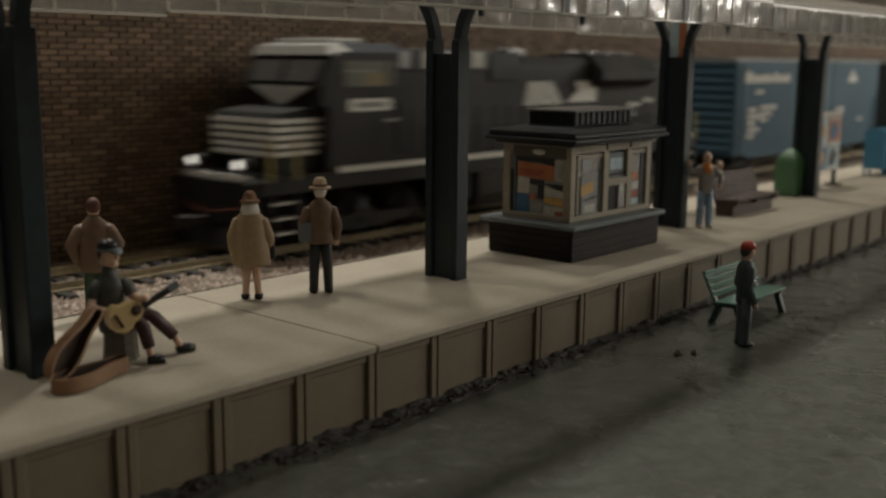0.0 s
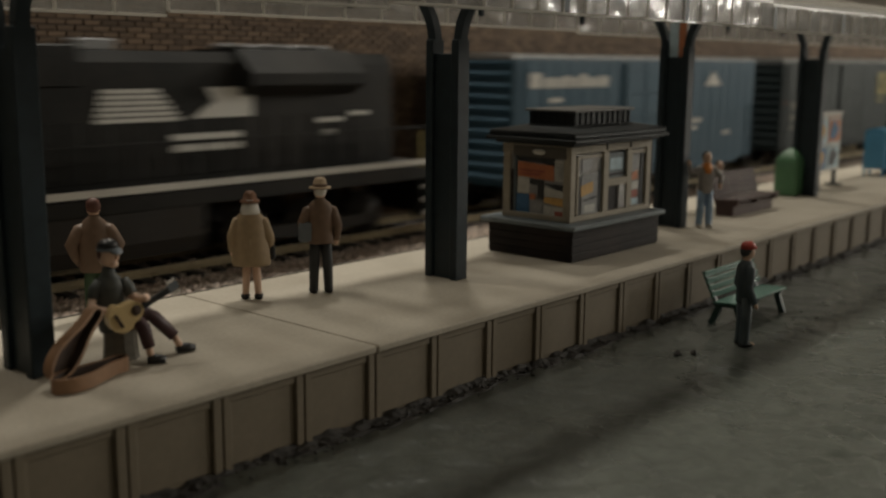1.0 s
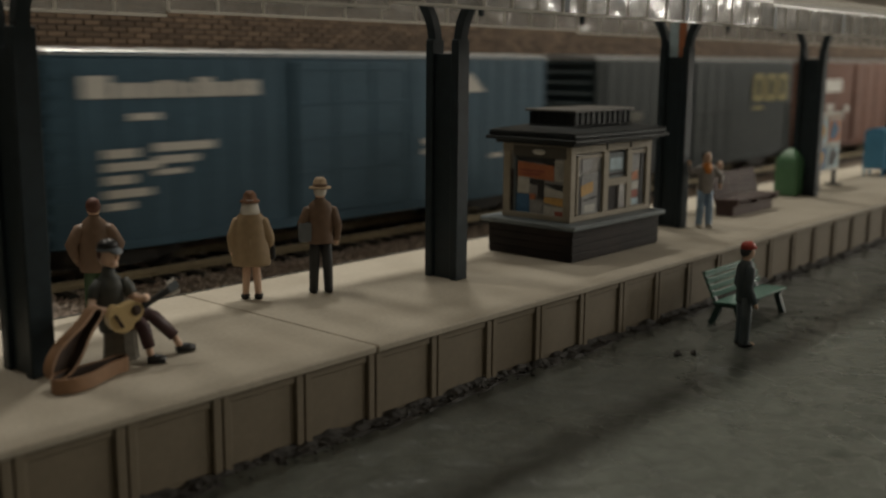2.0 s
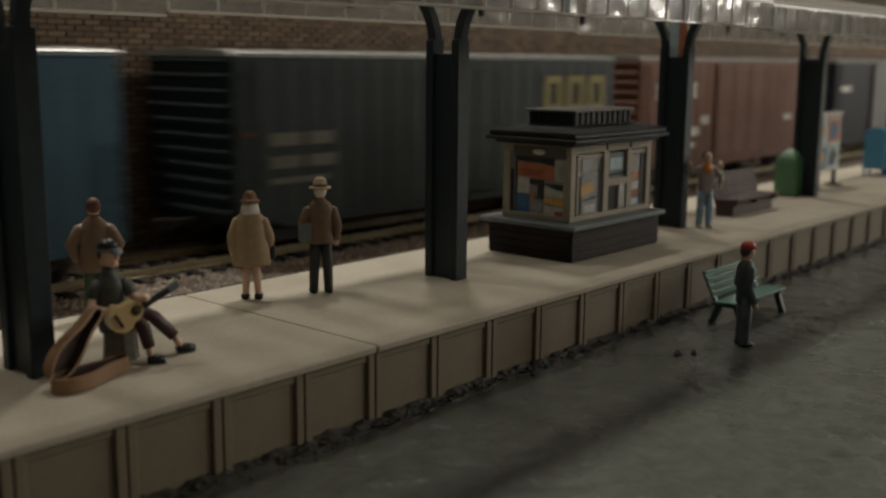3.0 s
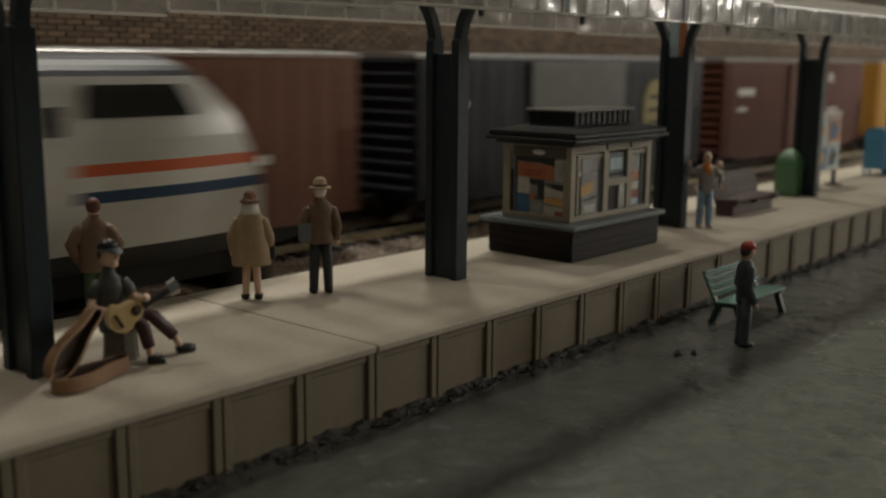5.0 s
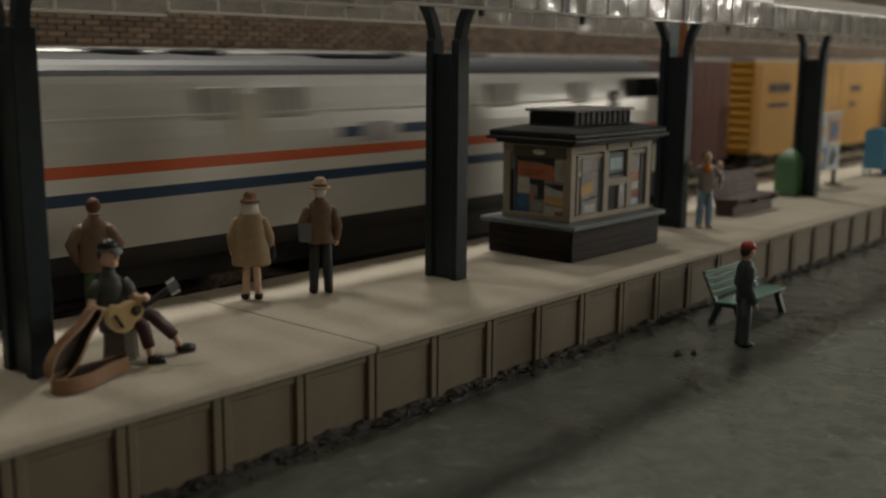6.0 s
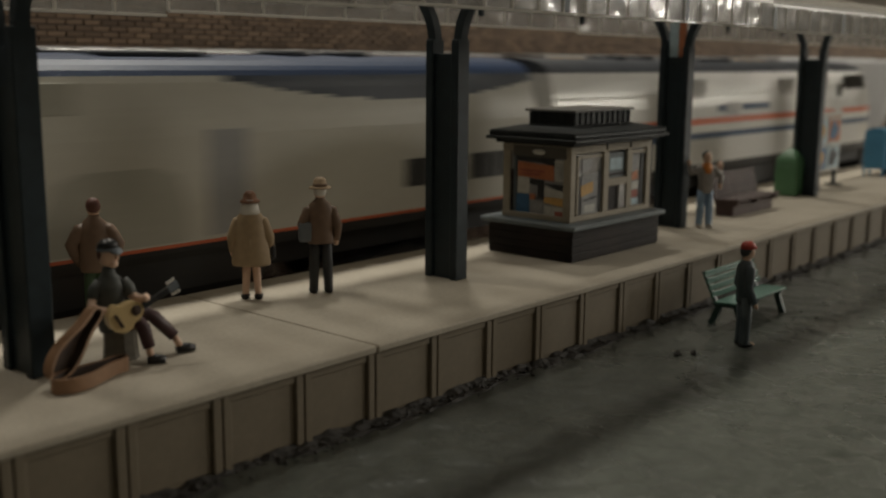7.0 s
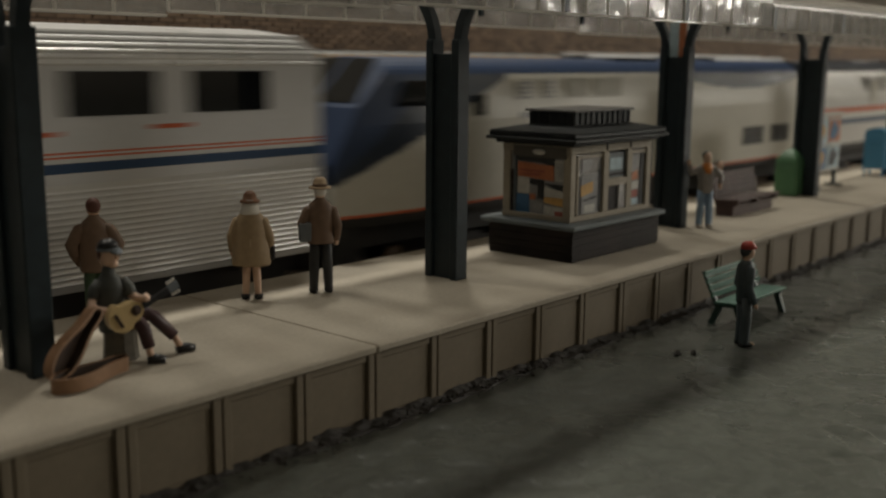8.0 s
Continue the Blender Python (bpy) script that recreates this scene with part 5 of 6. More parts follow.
    figure("man_figurine", f, [DENIM, SCARF, SHIRT_GREY, SKIN, ORANGE, SHOE], "painted man figurine in jeans waving, orange neckerchief", place(244.2, 17.4, 0, 0, 0, 138))
    # dark-haired figure seated behind the bench back
    f = Form()
    f.tube([((0, 0, 4.2), (2.0, 1.6)), ((0, 0, 7.0), (2.1, 1.5)), ((0, 0, 9.6), (2.2, 1.5)), ((0, 0, 10.8), (1.4, 1.1)), ((0, 0, 11.5), (0.8, 0.8))], 16, 0)
    for s in (-1, 1):
        f.tube([((s * 1.0, 0.3, 4.8), 1.1), ((s * 1.1, 4.0, 4.8), 0.95), ((s * 1.2, 4.3, 0.6), 0.8), ((s * 1.2, 4.4, 0.2), 0.8)], 10, 1)
        arm(f, [(s * 2.1, 0, 9.8), (s * 2.7, 0.6, 7.2), (s * 1.6, 2.8, 5.9)], 0, 2, 0.75)
    head(f, 12.2, 2, 3)
    figure("seated_figurine", f, [SCARF, TROUSER, SKIN, TROUSER], "painted dark-haired figurine seated in a white shirt", place(279.0, 31.2, 0, 0, 0, 150))
    # seated guitar player
    f = Form()
    f.tube([((0, -0.3, 4.4), (1.9, 1.9)), ((0, -0.5, 6.0), (1.9, 2.0)), ((0, -0.6, 8.5), (1.8, 1.9)), ((0, -0.6, 10.6), (1.8, 2.1)), ((0, -0.6, 11.8), (1.4, 1.6)), ((0, -0.7, 12.5), (0.9, 1.0)), ((0, -0.6, 13.6), (0.75, 0.75))], 20, 0)
    f.tube([((0, -0.7, 12.4), 0.78), ((0, -0.6, 14.0), 0.72)], 10, 3)
    # one leg bent in front, the other stretched out to the side
    f.tube([((0.7, 0.6, 5.2), 1.25), ((1.6, 3.6, 6.0), 1.1), ((1.8, 4.4, 5.2), 1.0), ((1.7, 5.0, 2.4), 0.85)], 12, 1)
    f.tube([((1.7, 4.9, 2.6), 0.5), ((1.7, 5.3, 0.8), 0.5)], 10, 3)
    f.tube([((1.9, 4.8, 0.6), (0.8, 0.6)), ((1.6, 6.0, 0.7), (0.85, 0.7)), ((1.3, 7.2, 0.5), (0.6, 0.5))], 10, 2)
    f.tube([((-0.8, 0.8, 5.2), 1.25), ((-2.4, 3.8, 6.2), 1.1), ((-2.8, 4.6, 5.6), 1.0), ((-3.6, 7.2, 2.6), 0.85)], 12, 1)
    f.tube([((-3.6, 7.1, 2.8), 0.5), ((-3.8, 8.0, 0.9), 0.5)], 10, 3)
    f.tube([((-3.5, 7.6, 0.6), (0.8, 0.6)), ((-4.4, 8.8, 0.7), (0.85, 0.7)), ((-5.0, 9.8, 0.5), (0.6, 0.5))], 10, 2)
    f.tube([((0.6, -1.7, 11.4), 0.85), ((1.2, -2.3, 10.4), 0.9), ((1.9, -2.4, 9.2), 0.85)], 10, 0)
    f.tube([((1.8, -2.4, 9.3), 0.66), ((2.7, -2.4, 8.2), 0.7), ((3.4, -0.9, 7.9), 0.58), ((3.4, 1.4, 7.7), 0.55), ((3.3, 2.1, 7.3), 0.42)], 10, 3)
    f.tube([((-0.6, 1.0, 11.4), 0.85), ((-0.4, 1.9, 10.4), 0.92), ((0.0, 2.4, 9.4), 0.85)], 10, 0)
    f.tube([((0.0, 2.4, 9.5), 0.66), ((0.6, 3.4, 9.0), 0.66), ((1.6, 4.6, 9.3), 0.52), ((2.0, 5.0, 9.6), 0.6)], 10, 3)
    hy = -0.55
    f.ball((0, hy, 15.0), (1.3, 1.4, 1.75), 3)
    f.ball((0.5, hy + 0.75, 13.95), (0.75, 0.75, 0.6), 3, 10, 6)
    f.ball((0.55, hy + 1.35, 14.9), (0.28, 0.3, 0.42), 3, 8, 6)
    f.ball((-0.15, hy - 0.55, 15.2), (1.3, 1.1, 1.2), 4)
    f.tube([((0, hy - 0.05, 15.75), (1.5, 1.55)), ((0, hy - 0.05, 16.15), (1.5, 1.55))], 16, 5)
    f.tube([((0, hy - 0.05, 16.15), (1.5, 1.55)), ((0, hy - 0.1, 16.8), (1.35, 1.4)), ((0, hy - 0.15, 17.3), (0.8, 0.85)), ((0, hy - 0.15, 17.42), (0.3, 0.3))], 16, 2)
    f.tube([((0.35, hy + 1.1, 15.75), (1.1, 0.95)), ((0.4, hy + 1.2, 15.95), (1.1, 0.95))], 14, 5)
    figure("guitarist_figurine", f, [SHIRT_DARK, MAROON, SHOE, SKIN, HAIR, BAG], "painted seated figurine in dark shirt, playing guitar", place(76.2, 21.2, 0, 0, 0, -138))


def guitar():
    g = thing("guitar", "pale wooden acoustic guitar held by the seated figurine", "guitar", place(75.7, 17.7, 7.3, 0, 0, -8))
    body = Form()
    ring = []
    for k in range(28):
        a = 2 * math.pi * k / 28
        ring.append((2.6 * math.cos(a) - 0.2, (2.35 if math.cos(a) < 0 else 1.75) * math.sin(a) * (0.86 + 0.14 * abs(math.cos(a) * 1.2 - 0.1))))
    rot = Matrix.Rotation(radians(25), 2)
    ring = [tuple(rot @ Vector(p)) for p in ring]
    body.prism(ring, "y", -0.8, 0.8)
    part("body", body, GUITAR, g)
    c = rot @ Vector((1.3, 0))
    part("sound_hole", Form().tube([((c[0], -0.95, c[1]), 0.75), ((c[0], -0.75, c[1]), 0.75)], 14), CASE_IN, g)
    a, b = rot @ Vector((2.4, 0)), rot @ Vector((6.6, 0))
    part("neck", Form().beam((a[0], -0.9, a[1]), (b[0], -0.9, b[1]), 0.5, 0.8), SHOE, g, "black guitar neck")
    h = rot @ Vector((8.2, 0))
    part("headstock", Form().beam((b[0], -0.9, b[1]), (h[0], -0.9, h[1]), 0.5, 1.0), BAG, g, "grey headstock")
    for k in range(3):
        p = rot @ Vector((6.9 + 0.5 * k, 0.95))
        q = rot @ Vector((6.9 + 0.5 * k, -0.95))
        part("tuning_peg", Form().ball((p[0], -0.9, p[1]), 0.25, 0, 8, 5), SCARF, g)
        part("tuning_peg", Form().ball((q[0], -0.9, q[1]), 0.25, 0, 8, 5), SCARF, g)
    p = rot @ Vector((-1.5, 0))
    part("bridge", Form().beam((p[0] + 0.5, -0.95, p[1] - 0.9), (p[0] - 0.5, -0.95, p[1] + 0.9), 0.3, 0.4), CASE_IN, g)


def case_outline(grow=0.0):
    """Half width of a guitar case along its length of 16."""
    pts = []
    for k in range(33):
        a = (1 - math.cos(math.pi * k / 32)) / 2
        w = math.sqrt(max(0, 1 - (1 - min(1, a / 0.28)) ** 2)) * 2.2
        u = min(1, max(0, (a - 0.3) / 0.5))
        w -= 1.05 * u * u * (3 - 2 * u)
        if a > 0.9:
            w *= math.sqrt(max(0, 1 - ((a - 0.9) / 0.1) ** 2))
        pts.append((a * 13.0, max(0.06, w + grow * min(1, w / 0.6))))
    return [(x + (-grow if k == 0 else grow if k == 32 else 0), w) for k, (x, w) in enumerate(pts)] + [(x, -w) for x, w in reversed(pts)]


def guitar_case():
    c = thing("guitar_case", "open brown leather guitar case with dark lining", "guitar case", place(62.2, 12.9, 0.15, 0, 0, 16))
    for name, m in (("tray", Matrix.Identity(4)), ("lid", Matrix.Translation((1.6, 3.0, 1.3)) @ Matrix.Rotation(radians(-40), 4, "Y") @ Matrix.Rotation(radians(84), 4, "X") @ Matrix.Scale(0.88, 4))):
        o, i = case_outline(0), case_outline(-0.45)
        f = Form()
        n = len(o)
        v = [(x, y, 0) for x, y in o] + [(x, y, 1.9) for x, y in o] + [(x, y, 1.9) for x, y in i] + [(x, y, 0.4) for x, y in i]
        v = [m @ Vector(q) for q in v]
        p = []
        for k in range(n):
            j = (k + 1) % n
            p += [(k, j, n + j, n + k), (n + k, n + j, 2 * n + j, 2 * n + k)]
        f.faces(v, p + [list(range(n))[::-1]], 0)
        shell = part(name, f, CASE_OUT, c)
        g = Form()
        p = []
        for k in range(n):
            j = (k + 1) % n
            p.append((n + k, n + j, 2 * n + j, 2 * n + k))
        w = [m @ Vector((x, y, 0.45)) for x, y in i] + [m @ Vector((x, y, 0.45)) for x, y in case_outline(-0.48)] + [m @ Vector((x, y, 1.8)) for x, y in case_outline(-0.48)]
        g.faces(w, p + [list(range(n))], 0)
        part("lining", g, CASE_IN, shell, "dark brown lining")
    solid("sheet_music", Form().box(-1.2, 1.2, -0.8, 0.8, 0, 0.25, 0, 0.08), SCARF, "white folded paper lying in the guitar case", "paper", at=place(64.2, 14.8, 0.75, 0, 0, 30))
    solid("stool", Form().tube([((0, 0, 0), (2.6, 2.6)), ((0, 0, 0.5), (2.5, 2.5)), ((0, 0, 3.4), (2.3, 2.3)), ((0, 0, 4.1), (2.35, 2.35)), ((0, 0, 4.4), (2.2, 2.2))], 10, 0, False), STOOL, "dark wooden stump stool", "stool", at=place(77.2, 21.8, 0))


def kiosk():
    k = thing("newsstand", "cream newsstand kiosk with black roof, magazines in its windows", "kiosk")
    x0, x1, y0, y1 = 179.8, 215.4, 14.6, 37.0
    base = part("base", Form().box(x0, x1, y0, y1, 0, 6.9, 0, 0.2), KIOSK_DARK, k)
    for i in range(4):
        part("base_board", Form().box(x0 - 0.15, x1 + 0.15, y0 - 0.15, y0 + 0.2, 0.4 + i * 1.65, 1.9 + i * 1.65, 0, 0.08), KIOSK_DARK, base)
        part("base_board", Form().box(x0 - 0.15, x0 + 0.2, y0, y1, 0.4 + i * 1.65, 1.9 + i * 1.65, 0, 0.08), KIOSK_DARK, base)
    part("ledge", Form().box(x0 - 1.3, x1 + 1.3, y0 - 1.3, y1 + 1.8, 6.9, 8.0, 0, 0.25), LEDGE, k, "grey-blue counter ledge")
    wx0, wx1, wy0, wy1, wz0, wz1 = 182.4, 215.6, 17.2, 35.4, 8.0, 25.0
    part("core", Form().box(wx0 + 0.8, wx1 - 0.8, wy0 + 0.8, wy1 - 0.8, wz0, wz1), KIOSK_DARK, k)
    for x, y in ((wx0, wy0), (wx1 - 2.0, wy0), (wx0, wy1 - 2.0), (wx1 - 2.0, wy1 - 2.0)):
        part("corner_post", Form().box(x, x + 2.0, y, y + 2.0, wz0, wz1, 0, 0.15), KIOSK_WALL, k)
    part("head_band", Form().box(wx0 - 0.1, wx1 + 0.1, wy0 - 0.1, wy1 + 0.1, 22.6, 25.1, 0, 0.15), KIOSK_WALL, k)
    part("bottom_band", Form().box(wx0 - 0.1, wx1 + 0.1, wy0 - 0.1, wy1 + 0.1, 8.0, 9.2, 0, 0.15), KIOSK_WALL, k)
    # long side: two tall windows, and between them a small window over a dark serving hatch
    for x in (195.2, 205.0):
        part("mullion_post", Form().box(x, x + 2.2, wy0 - 0.05, wy0 + 0.8, 9.2, 22.6, 0, 0.15), KIOSK_WALL, k)
    for x in (196.0, 205.8):
        part("bracket", Form().box(x, x + 0.5, wy0 - 0.3, wy0, 23.0, 24.3, 0, 0.08), KIOSK_DARK, k)
    for a, b in ((185.4, 195.2), (207.2, 214.2)):
        win = part("window", Form().box(a, b, wy0 + 0.62, wy0 + 0.8, 9.2, 22.6), WINDOW_GREY, k, "dusty window with papers behind it")
        part("inner_frame", Form().box(a, a + 0.55, wy0 + 0.3, wy0 + 0.62, 9.2, 22.0), KIOSK_WALL, win)
        part("inner_frame", Form().box(a + 0.55, b, wy0 + 0.3, wy0 + 0.62, 21.5, 22.1), KIOSK_WALL, win)
    w1 = (((187.4, 9.4), (193.6, 9.0), (194.0, 18.2), (187.2, 17.6), PAPER[5]), ((187.2, 13.2), (191.8, 14.0), (191.8, 16.4), (187.0, 15.6), PAPER[6]), ((188.0, 12.0), (193.2, 12.6), (193.2, 13.1), (188.0, 12.5), PAPER[2]),
          ((186.0, 9.4), (186.7, 9.4), (186.7, 17.8), (186.0, 17.4), PAPER[2]), ((193.9, 9.6), (194.6, 9.6), (194.6, 18.6), (193.9, 18.6), PAPER[2]), ((187.4, 18.4), (191.0, 19.2), (191.0, 21.2), (187.4, 21.2), PAPER[5]),
          ((188.4, 9.6), (192.6, 9.6), (192.6, 11.4), (188.4, 11.2), PAPER[1]), ((207.9, 15.2), (210.6, 15.4), (210.4, 17.4), (208.1, 17.0), PAPER[0]), ((207.6, 13.0), (210.8, 13.2), (210.8, 15.0), (207.6, 14.8), PAPER[1]),
          ((207.8, 11.2), (210.4, 11.2), (210.4, 12.9), (207.8, 12.9), PAPER[4]), ((211.2, 9.4), (212.6, 9.4), (213.2, 21.2), (211.8, 21.2), PAPER[2]), ((207.8, 17.8), (210.8, 18.2), (210.8, 21.0), (207.8, 20.8), PAPER[5]),
          ((207.8, 9.5), (210.8, 9.5), (210.8, 11.0), (207.8, 11.0), PAPER[7]))
    for i, (a, b, c, d, m) in enumerate(w1):
        y = wy0 + 0.44 - 0.03 * (i % 5)
        part("paper", Form().prism([a, b, c, d], "y", y, y + 0.1), m, k)
    upper = part("window", Form().box(197.6, 205.0, wy0 + 0.6, wy0 + 0.8, 16.4, 22.0), LEDGE, k, "small blue-grey window over the hatch")
    part("pane_card", Form().box(198.4, 203.6, wy0 + 0.42, wy0 + 0.58, 18.2, 20.9), PAPER[7], upper)
    part("pane_rail", Form().box(197.4, 205.0, wy0 + 0.36, wy0 + 0.6, 17.0, 17.5), KIOSK_DARK, upper)
    part("transom", Form().box(197.2, 205.2, wy0 - 0.02, wy0 + 0.8, 14.7, 16.4, 0, 0.15), KIOSK_WALL, k)
    part("hatch", Form().box(197.4, 201.9, wy0 + 0.55, wy0 + 0.8, 8.6, 14.7), KIOSK_DARK, k, "dark open serving hatch")
    part("hatch_door", Form().box(201.9, 205.0, wy0 + 0.2, wy0 + 0.7, 8.6, 14.7, 0, 0.1), WINDOW_GREY, k, "dull half door beside the hatch")
    # end wall towards the waiting figures: posters and papers behind the glass
    part("paper_backing", Form().box(wx0 + 0.66, wx0 + 0.79, wy0 + 1.0, wy1 - 1.0, 9.2, 22.6), PAPER[5], k)
    part("side_recess", Form().box(wx0 + 0.2, wx0 + 0.65, 32.2, 33.4, 9.2, 18.5), KIOSK_DARK, k, "dark narrow side window")
    part("side_post", Form().box(wx0 + 0.05, wx0 + 0.65, 31.9, 32.4, 8.4, 23.0), LEDGE, k)
    sign = part("sign_board", Form().box(wx0 - 0.25, wx0 + 0.3, 18.4, 32.4, 21.6, 24.0), SIGN_BROWN, k, "dull brown sign board with a pale oval")
    part("sign_oval", Form().tube([((wx0 - 0.25, 25.5, 22.8), (1.7, 0.62)), ((wx0 - 0.4, 25.5, 22.8), (1.6, 0.55))], 18), SCARF, sign, "pale oval")
    for i, (quad, m) in enumerate((
            (((31.7, 22.0), (21.7, 21.6), (21.7, 19.6), (25.0, 20.4), (31.7, 20.6)), 2), (((31.6, 20.4), (22.0, 19.9), (21.9, 16.6), (31.6, 17.2)), 0), (((21.7, 21.2), (18.2, 21.2), (18.2, 16.6), (21.7, 16.8)), 1),
            (((31.6, 17.0), (28.3, 17.0), (28.3, 13.5), (31.6, 13.5)), 1), (((28.3, 16.8), (24.5, 16.6), (24.5, 15.2), (28.3, 15.6)), 2), (((26.1, 15.5), (24.4, 15.4), (24.4, 12.4), (26.1, 12.6)), 2),
            (((24.5, 16.0), (18.0, 15.9), (18.0, 14.4), (21.0, 14.9)), 2), (((24.3, 15.3), (18.0, 14.2), (18.0, 13.1), (24.3, 13.2)), 1), (((24.3, 13.0), (18.3, 13.2), (18.3, 11.3), (21.0, 11.4), (24.3, 11.9)), 6),
            (((31.8, 13.3), (28.2, 13.3), (28.2, 9.0), (31.8, 9.0)), 3), (((28.1, 13.5), (26.5, 13.4), (27.2, 10.4), (28.1, 10.2)), 0), (((28.1, 12.2), (26.2, 12.2), (24.4, 11.6), (24.4, 9.2), (28.1, 9.2)), 5),
            (((24.2, 11.2), (18.2, 11.0), (18.2, 9.2), (24.2, 9.2)), 1), (((21.3, 10.2), (18.1, 10.2), (18.1, 9.1), (21.3, 9.1)), 4))):
        x = wx0 + 0.5 - 0.02 * i
        part("poster", Form().prism(list(quad), "x", x, x + 0.14), PAPER[m], k)
    for y, w, z in ((30.6, 6.4, 18.4), (30.4, 5.0, 17.6)):
        part("poster_bar", Form().box(wx0 + 0.12, wx0 + 0.2, y - w, y, z, z + 0.35), PAPER[4], k)
    for n in range(6):
        part("poster_line", Form().box(wx0 + 0.12, wx0 + 0.2, 18.6, 21.2 - 0.3 * (n % 2), 17.3 + 0.6 * n, 17.5 + 0.6 * n), PAPER[5], k)
    # roof in steps with a slatted cupola
    part("cornice", Form().box(wx0 - 1.3, wx1 + 1.3, wy0 - 1.3, wy1 + 1.3, 24.4, 25.2, 0, 0.2), KIOSK_ROOF, k)
    part("eave", Form().box(wx0 - 2.9, wx1 + 2.9, wy0 - 2.9, wy1 + 2.9, 25.2, 26.0, 0, 0.2), KIOSK_ROOF, k)
    part("fascia", Form().box(wx0 - 2.4, wx1 + 2.4, wy0 - 2.4, wy1 + 2.4, 26.0, 27.2, 0, 0.3), KIOSK_ROOF, k)
    part("roof", Form().faces([(wx0 - 2.4, wy0 - 2.4, 27.2), (wx1 + 2.4, wy0 - 2.4, 27.2), (wx1 + 2.4, wy1 + 2.4, 27.2), (wx0 - 2.4, wy1 + 2.4, 27.2), (wx0 + 6, wy0 + 4, 28.6), (wx1 - 6, wy0 + 4, 28.6), (wx1 - 6, wy1 - 4, 28.6), (wx0 + 6, wy1 - 4, 28.6)],
                              [(0, 1, 5, 4), (1, 2, 6, 5), (2, 3, 7, 6), (3, 0, 4, 7), (4, 5, 6, 7), (0, 3, 2, 1)]), KIOSK_ROOF, k)
    cx0, cx1, cy0, cy1 = wx0 + 5.2, wx1 - 5.2, wy0 + 3.2, wy1 - 3.2
    part("cupola", Form().box(cx0, cx1, cy0, cy1, 28.3, 31.2), KIOSK_ROOF, k)
    for i in range(11):
        x = cx0 + 0.4 + (cx1 - cx0 - 0.8) * i / 10
        part("cupola_slat", Form().box(x - 0.3, x + 0.3, cy0 - 0.3, cy0 + 0.1, 28.5, 31.1, 0, 0.08), KIOSK_ROOF, k)
    for i in range(6):
        y = cy0 + 0.4 + (cy1 - cy0 - 0.8) * i / 5
        part("cupola_slat", Form().box(cx0 - 0.3, cx0 + 0.1, y - 0.3, y + 0.3, 28.5, 31.1, 0, 0.08), KIOSK_ROOF, k)
    part("cupola_lid", Form().box(cx0 - 0.8, cx1 + 0.8, cy0 - 0.8, cy1 + 0.8, 31.2, 31.8, 0, 0.15), LID_SHEEN, k, "flat lid, grey for the lamp sheen on it")
    part("post", Form().box(wx1 + 0.6, wx1 + 1.4, wy0 + 0.5, wy0 + 1.3, 8.0, 25.0, 0, 0.1), KIOSK_DARK, k)


def park_bench():
    b = thing("platform_bench", "dark red-brown slatted wooden bench on the platform", "bench", place(266.2, 22.8, 0))
    for i in range(5):
        part("seat_slat", Form().box(0, 27, -4.4 + i * 1.35, -3.3 + i * 1.35, 4.4 - 0.08 * i, 5.0 - 0.08 * i, 0, 0.1), BENCH_WOOD, b)
    for i in range(5):
        z = 4.6 + i * 1.4
        part("back_slat", Form().box(0, 27, 2.5 + i * 0.36, 3.1 + i * 0.36, z, z + 1.34, 0, 0.1), BENCH_WOOD, b)
    part("plinth", Form().box(0.6, 26.4, -2.6, 2.8, 0, 3.4, 0, 0.2), BENCH_WOOD, b)
    for x in (0.4, 13.0, 25.6):
        part("support", Form().box(x, x + 1.0, -4.0, 2.9, 3.0, 4.4, 0, 0.1).beam((x + 0.5, 2.6, 3.2), (x + 0.5, 4.6, 11.2), 0.9, 0.8), BENCH_WOOD, b)


def litter_bin():
    b = thing("litter_bin", "green metal litter bin with a peaked lid", "litter bin", place(325.6, 29.0, 0))
    part("body", Form().box(-4.3, 4.3, -3.7, 3.7, 0, 10.4, 0, 0.5), GREEN_PAINT, b)
    lid = Form()
    rings = ((10.4, 4.3, 3.7), (10.8, 4.35, 3.75), (12.4, 3.8, 3.2), (13.8, 2.7, 2.2), (14.7, 1.5, 1.2), (15.1, 0.7, 0.5))
    v = [(x * w, y * d, z) for z, w, d in rings for x, y in ((-1, -0.85), (-0.85, -1), (0.85, -1), (1, -0.85), (1, 0.85), (0.85, 1), (-0.85, 1), (-1, 0.85))]
    p = [(r * 8 + q, r * 8 + (q + 1) % 8, (r + 1) * 8 + (q + 1) % 8, (r + 1) * 8 + q) for r in range(5) for q in range(8)]
    lid.faces(v, p + [tuple(range(8))[::-1], tuple(range(40, 48))])
    part("lid", lid, GREEN_PAINT, b, "tapered green lid")
    part("flap", Form().box(-4.45, -4.2, -2.0, 2.0, 8.0, 9.6, 0, 0.1), GREEN_PAINT, b)


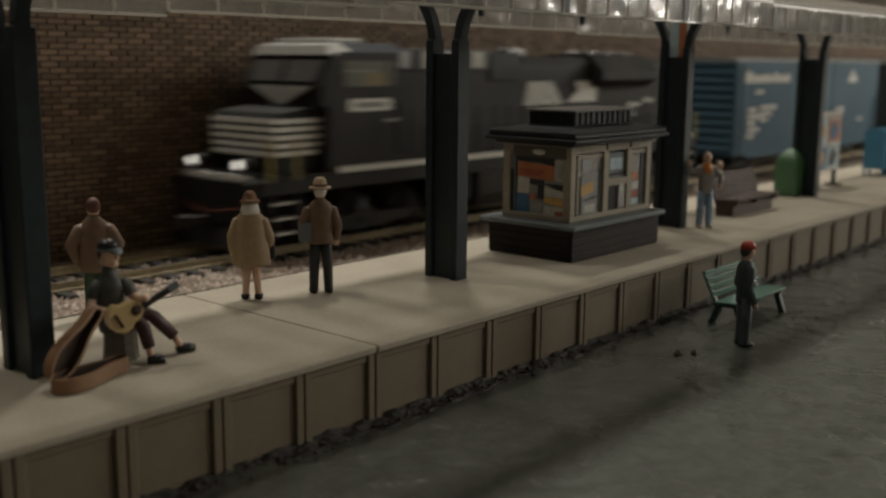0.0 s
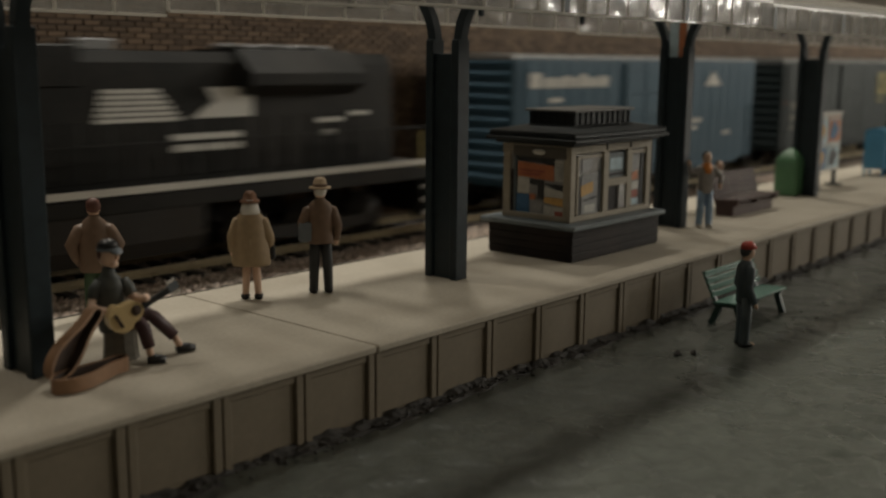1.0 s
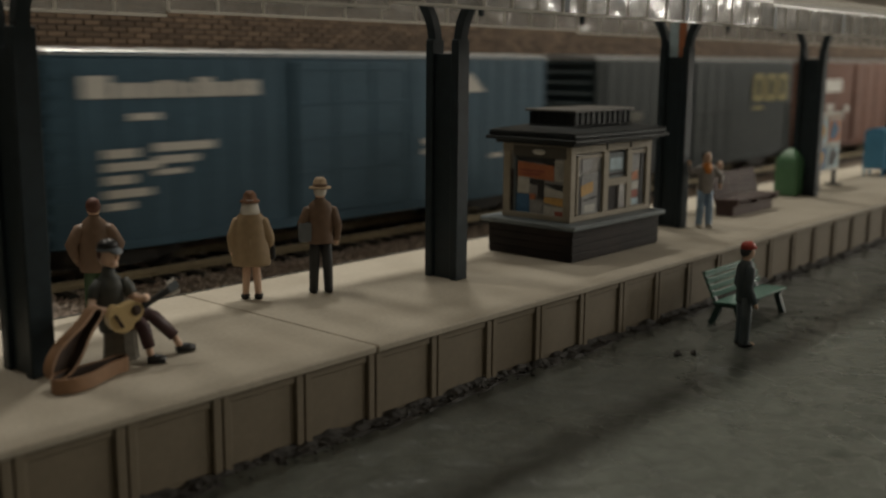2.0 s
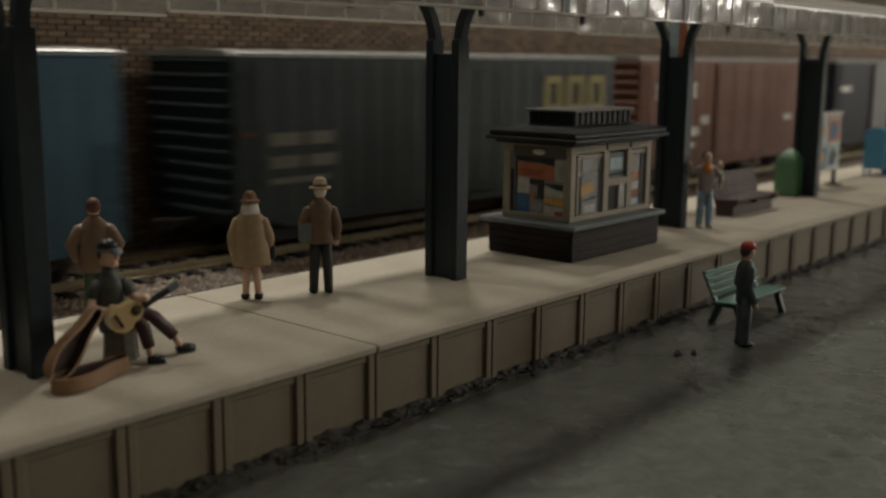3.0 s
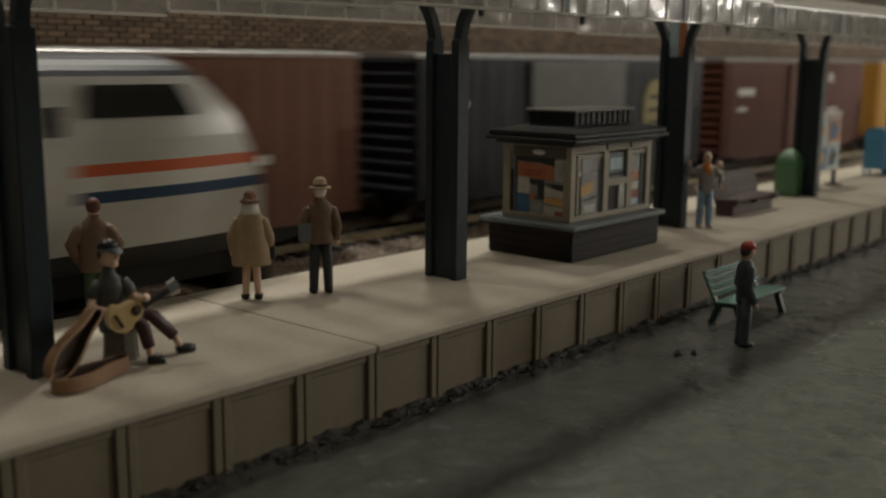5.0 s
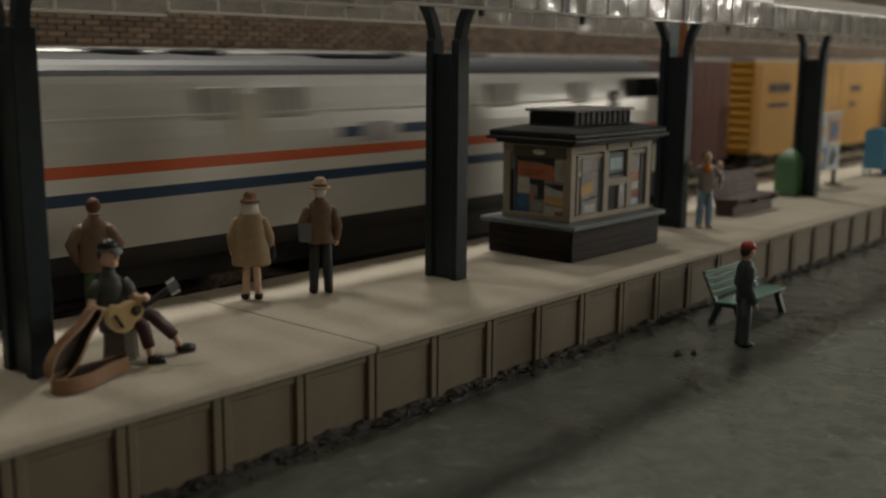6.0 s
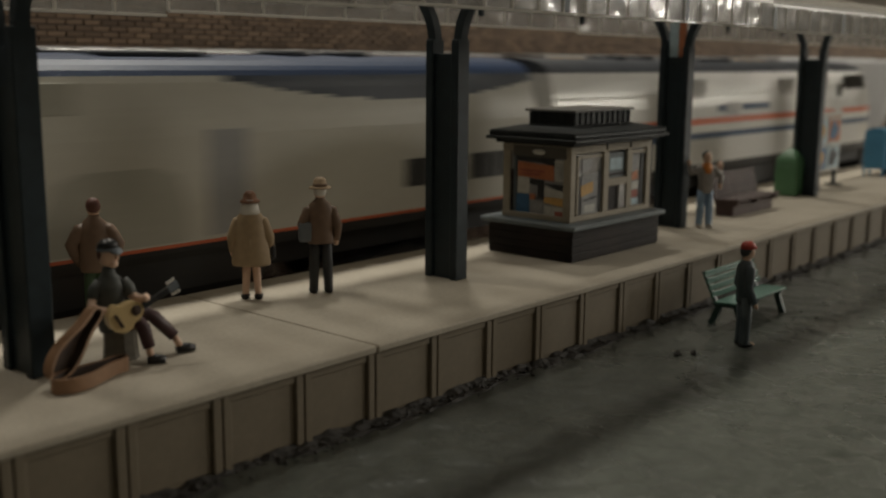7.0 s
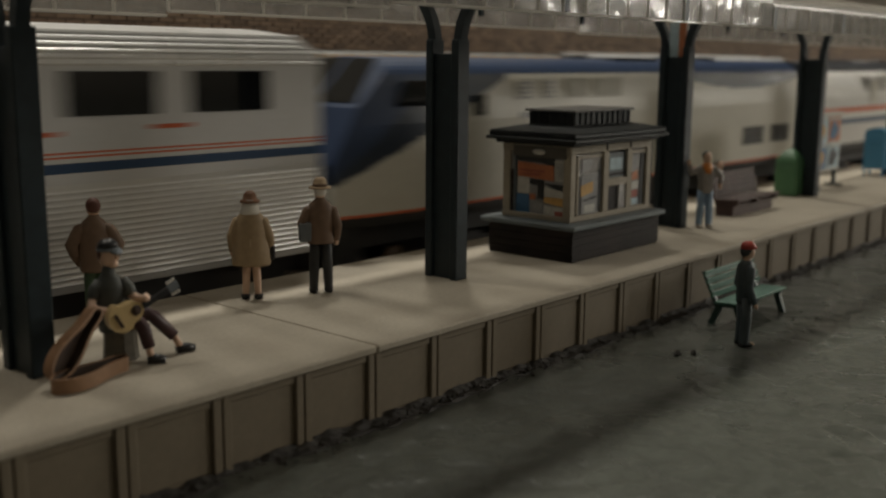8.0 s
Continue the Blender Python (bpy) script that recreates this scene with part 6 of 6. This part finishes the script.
def poster_board():
    b = thing("poster_board", "poster board with four bright travel posters on two legs", "sign board", place(342.2, 29.0, 0))
    part("panel", Form().box(0, 23.5, -0.3, 0.5, 5.6, 25.0, 0, 0.1), SCARF, b)
    for i, (x, z, m, n) in enumerate(((0.9, 15.6, 7, 6), (12.2, 15.6, 0, 3), (0.9, 6.5, 3, 6), (12.2, 6.5, 7, 2))):
        p = part("poster", Form().box(x, x + 10.4, -0.42, -0.32, z, z + 8.6), PAPER[m], b)
        part("poster_figure", Form().prism([(x + 1.5, z + 1.0), (x + 6, z + 1.0), (x + 8.8, z + 4.4), (x + 4.4, z + 7.4), (x + 2.0, z + 5.0)], "y", -0.52, -0.44), PAPER[n], p)
        part("poster_stripe", Form().box(x + 0.6, x + 9.8, -0.52, -0.44, z + 7.4, z + 8.2), PAPER[1], p)
    part("cap", Form().box(-0.5, 24.0, -0.6, 0.8, 25.0, 25.8, 0, 0.15), SCARF, b)
    for x in (2.0, 20.6):
        leg = part("leg", Form().box(x, x + 1.2, -0.3, 0.9, 0, 5.6, 0, 0.1), IRON, b)
        part("foot", Form().box(x - 0.4, x + 1.6, -2.6, 3.0, 0, 0.7, 0, 0.15), IRON, leg)


def mailbox():
    b = thing("mailbox", "blue metal mailbox on four short legs", "mailbox", place(408.0, 29.8, 0))
    out = [(-3.9, 2.6)] + [(-3.9 * math.cos(a), 16.2 + 2.0 * math.sin(a)) for a in [math.pi * k / 10 for k in range(11)]] + [(3.9, 2.6)]
    part("body", Form().prism(out, "x", -3.6, 3.6), MAIL_BLUE, b)
    part("hatch", Form().box(-3.9, -3.55, -2.6, 2.6, 12.4, 15.6, 0, 0.1), MAIL_BLUE, b)
    for x in (-3.4, 2.6):
        for y in (-3.8, 3.0):
            part("leg", Form().box(x, x + 0.8, y, y + 0.8, 0, 2.8, 0, 0.1), MAIL_BLUE, b)


def street_bench():
    b = thing("street_bench", "green slatted bench standing on the street", "bench", place(196.0, -13.0, STREET_Z + 0.1))
    for i in range(4):
        part("seat_slat", Form().box(0, 23, -3.2 + i * 1.55, -1.85 + i * 1.55, 5.0 - i * 0.1, 5.5 - i * 0.1, 0, 0.1), BENCH_GREEN, b)
    for i in range(4):
        z = 5.8 + i * 1.35
        part("back_slat", Form().box(0, 23, 3.0 + i * 0.62, 3.5 + i * 0.62, z, z + 1.28, 0, 0.1), BENCH_GREEN, b)
    for x in (1.2, 20.8):
        side = part("end_frame", Form().beam((x, 1.6, 4.8), (x, 3.6, 0.0), 1.1, 1.2), BENCH_LEG, b, "dark green end frame")
        part("front_leg", Form().beam((x, -1.8, 4.9), (x, -3.6, 0.0), 1.1, 1.2), BENCH_LEG, side)
        part("back_upright", Form().beam((x, 2.6, 4.6), (x, 5.8, 11.0), 1.0, 0.7), BENCH_LEG, side)
        part("seat_bar", Form().beam((x, -3.0, 4.7), (x, 3.0, 4.4), 1.0, 0.8), BENCH_LEG, side)


def fork_sign():
    s = thing("fork_sign", "small pale blue and orange sign in the post fork", "sign", place(240.0, 25, 43.4))
    part("blue_panel", Form().box(-0.4, 0.4, -0.4, 2.2, 0, 8.6, 0, 0.08), PAPER[7], s)
    part("orange_panel", Form().box(-0.4, 0.4, -2.2, -0.5, 0, 8.6, 0, 0.08), PAPER[0], s)


# ---- build ----
street()
room()
street_crumbs()
tracks()
canopy()
for px in (65.2, 151.2, 240.0, 327.6, 415.0):
    canopy_post(px)

FREIGHT = [(black_engine(), 161.0), (blue_car(), 434.0), (green_car(), 645.0), (brown_car(), 838.0), (navy_car(), 1036.0),
           (red_car(), 1232.0), (yellow_car(), 1424.0), (hopper("pale grey covered hopper car with side posts", GREY_CAR, 172), 1614.0)]
PASSENGER = [(passenger_engine("passenger_locomotive", "silver passenger locomotive with red, white and blue stripes", "striped"), 229.0, 0),
             (passenger_engine("passenger_locomotive", "pale grey passenger locomotive with blue roof and cab", "waved"), 220.0, 180),
             (passenger_coach(), -22.0 - 5.0 - 298.0, 0)]
FREIGHT_SPEED, PASSENGER_SPEED = -162.0, 172.0

kiosk()
figures()
guitar()
guitar_case()
park_bench()
litter_bin()
poster_board()
mailbox()
street_bench()
fork_sign()
platform()
brick_wall()


def motions():
    times = [0.5 * k for k in range(17)]
    for car, x in FREIGHT:
        walk(car, [(t, place(x + FREIGHT_SPEED * t, FAR_TRACK, RAIL_Z)) for t in times])
    # freight wheels roll with the train
    frames = [k / FPS for k in range(0, 241)]
    for wheel, xa, radius in WHEELS[:34]:
        walk(wheel, [(t, place(xa, 0, radius, 0, math.degrees(FREIGHT_SPEED * t / radius), 0)) for t in frames])
    for car, x, turn in PASSENGER:
        walk(car, [(t, place(x + PASSENGER_SPEED * (t - 7.0), NEAR_TRACK, RAIL_Z, 0, 0, turn)) for t in times])


motions()
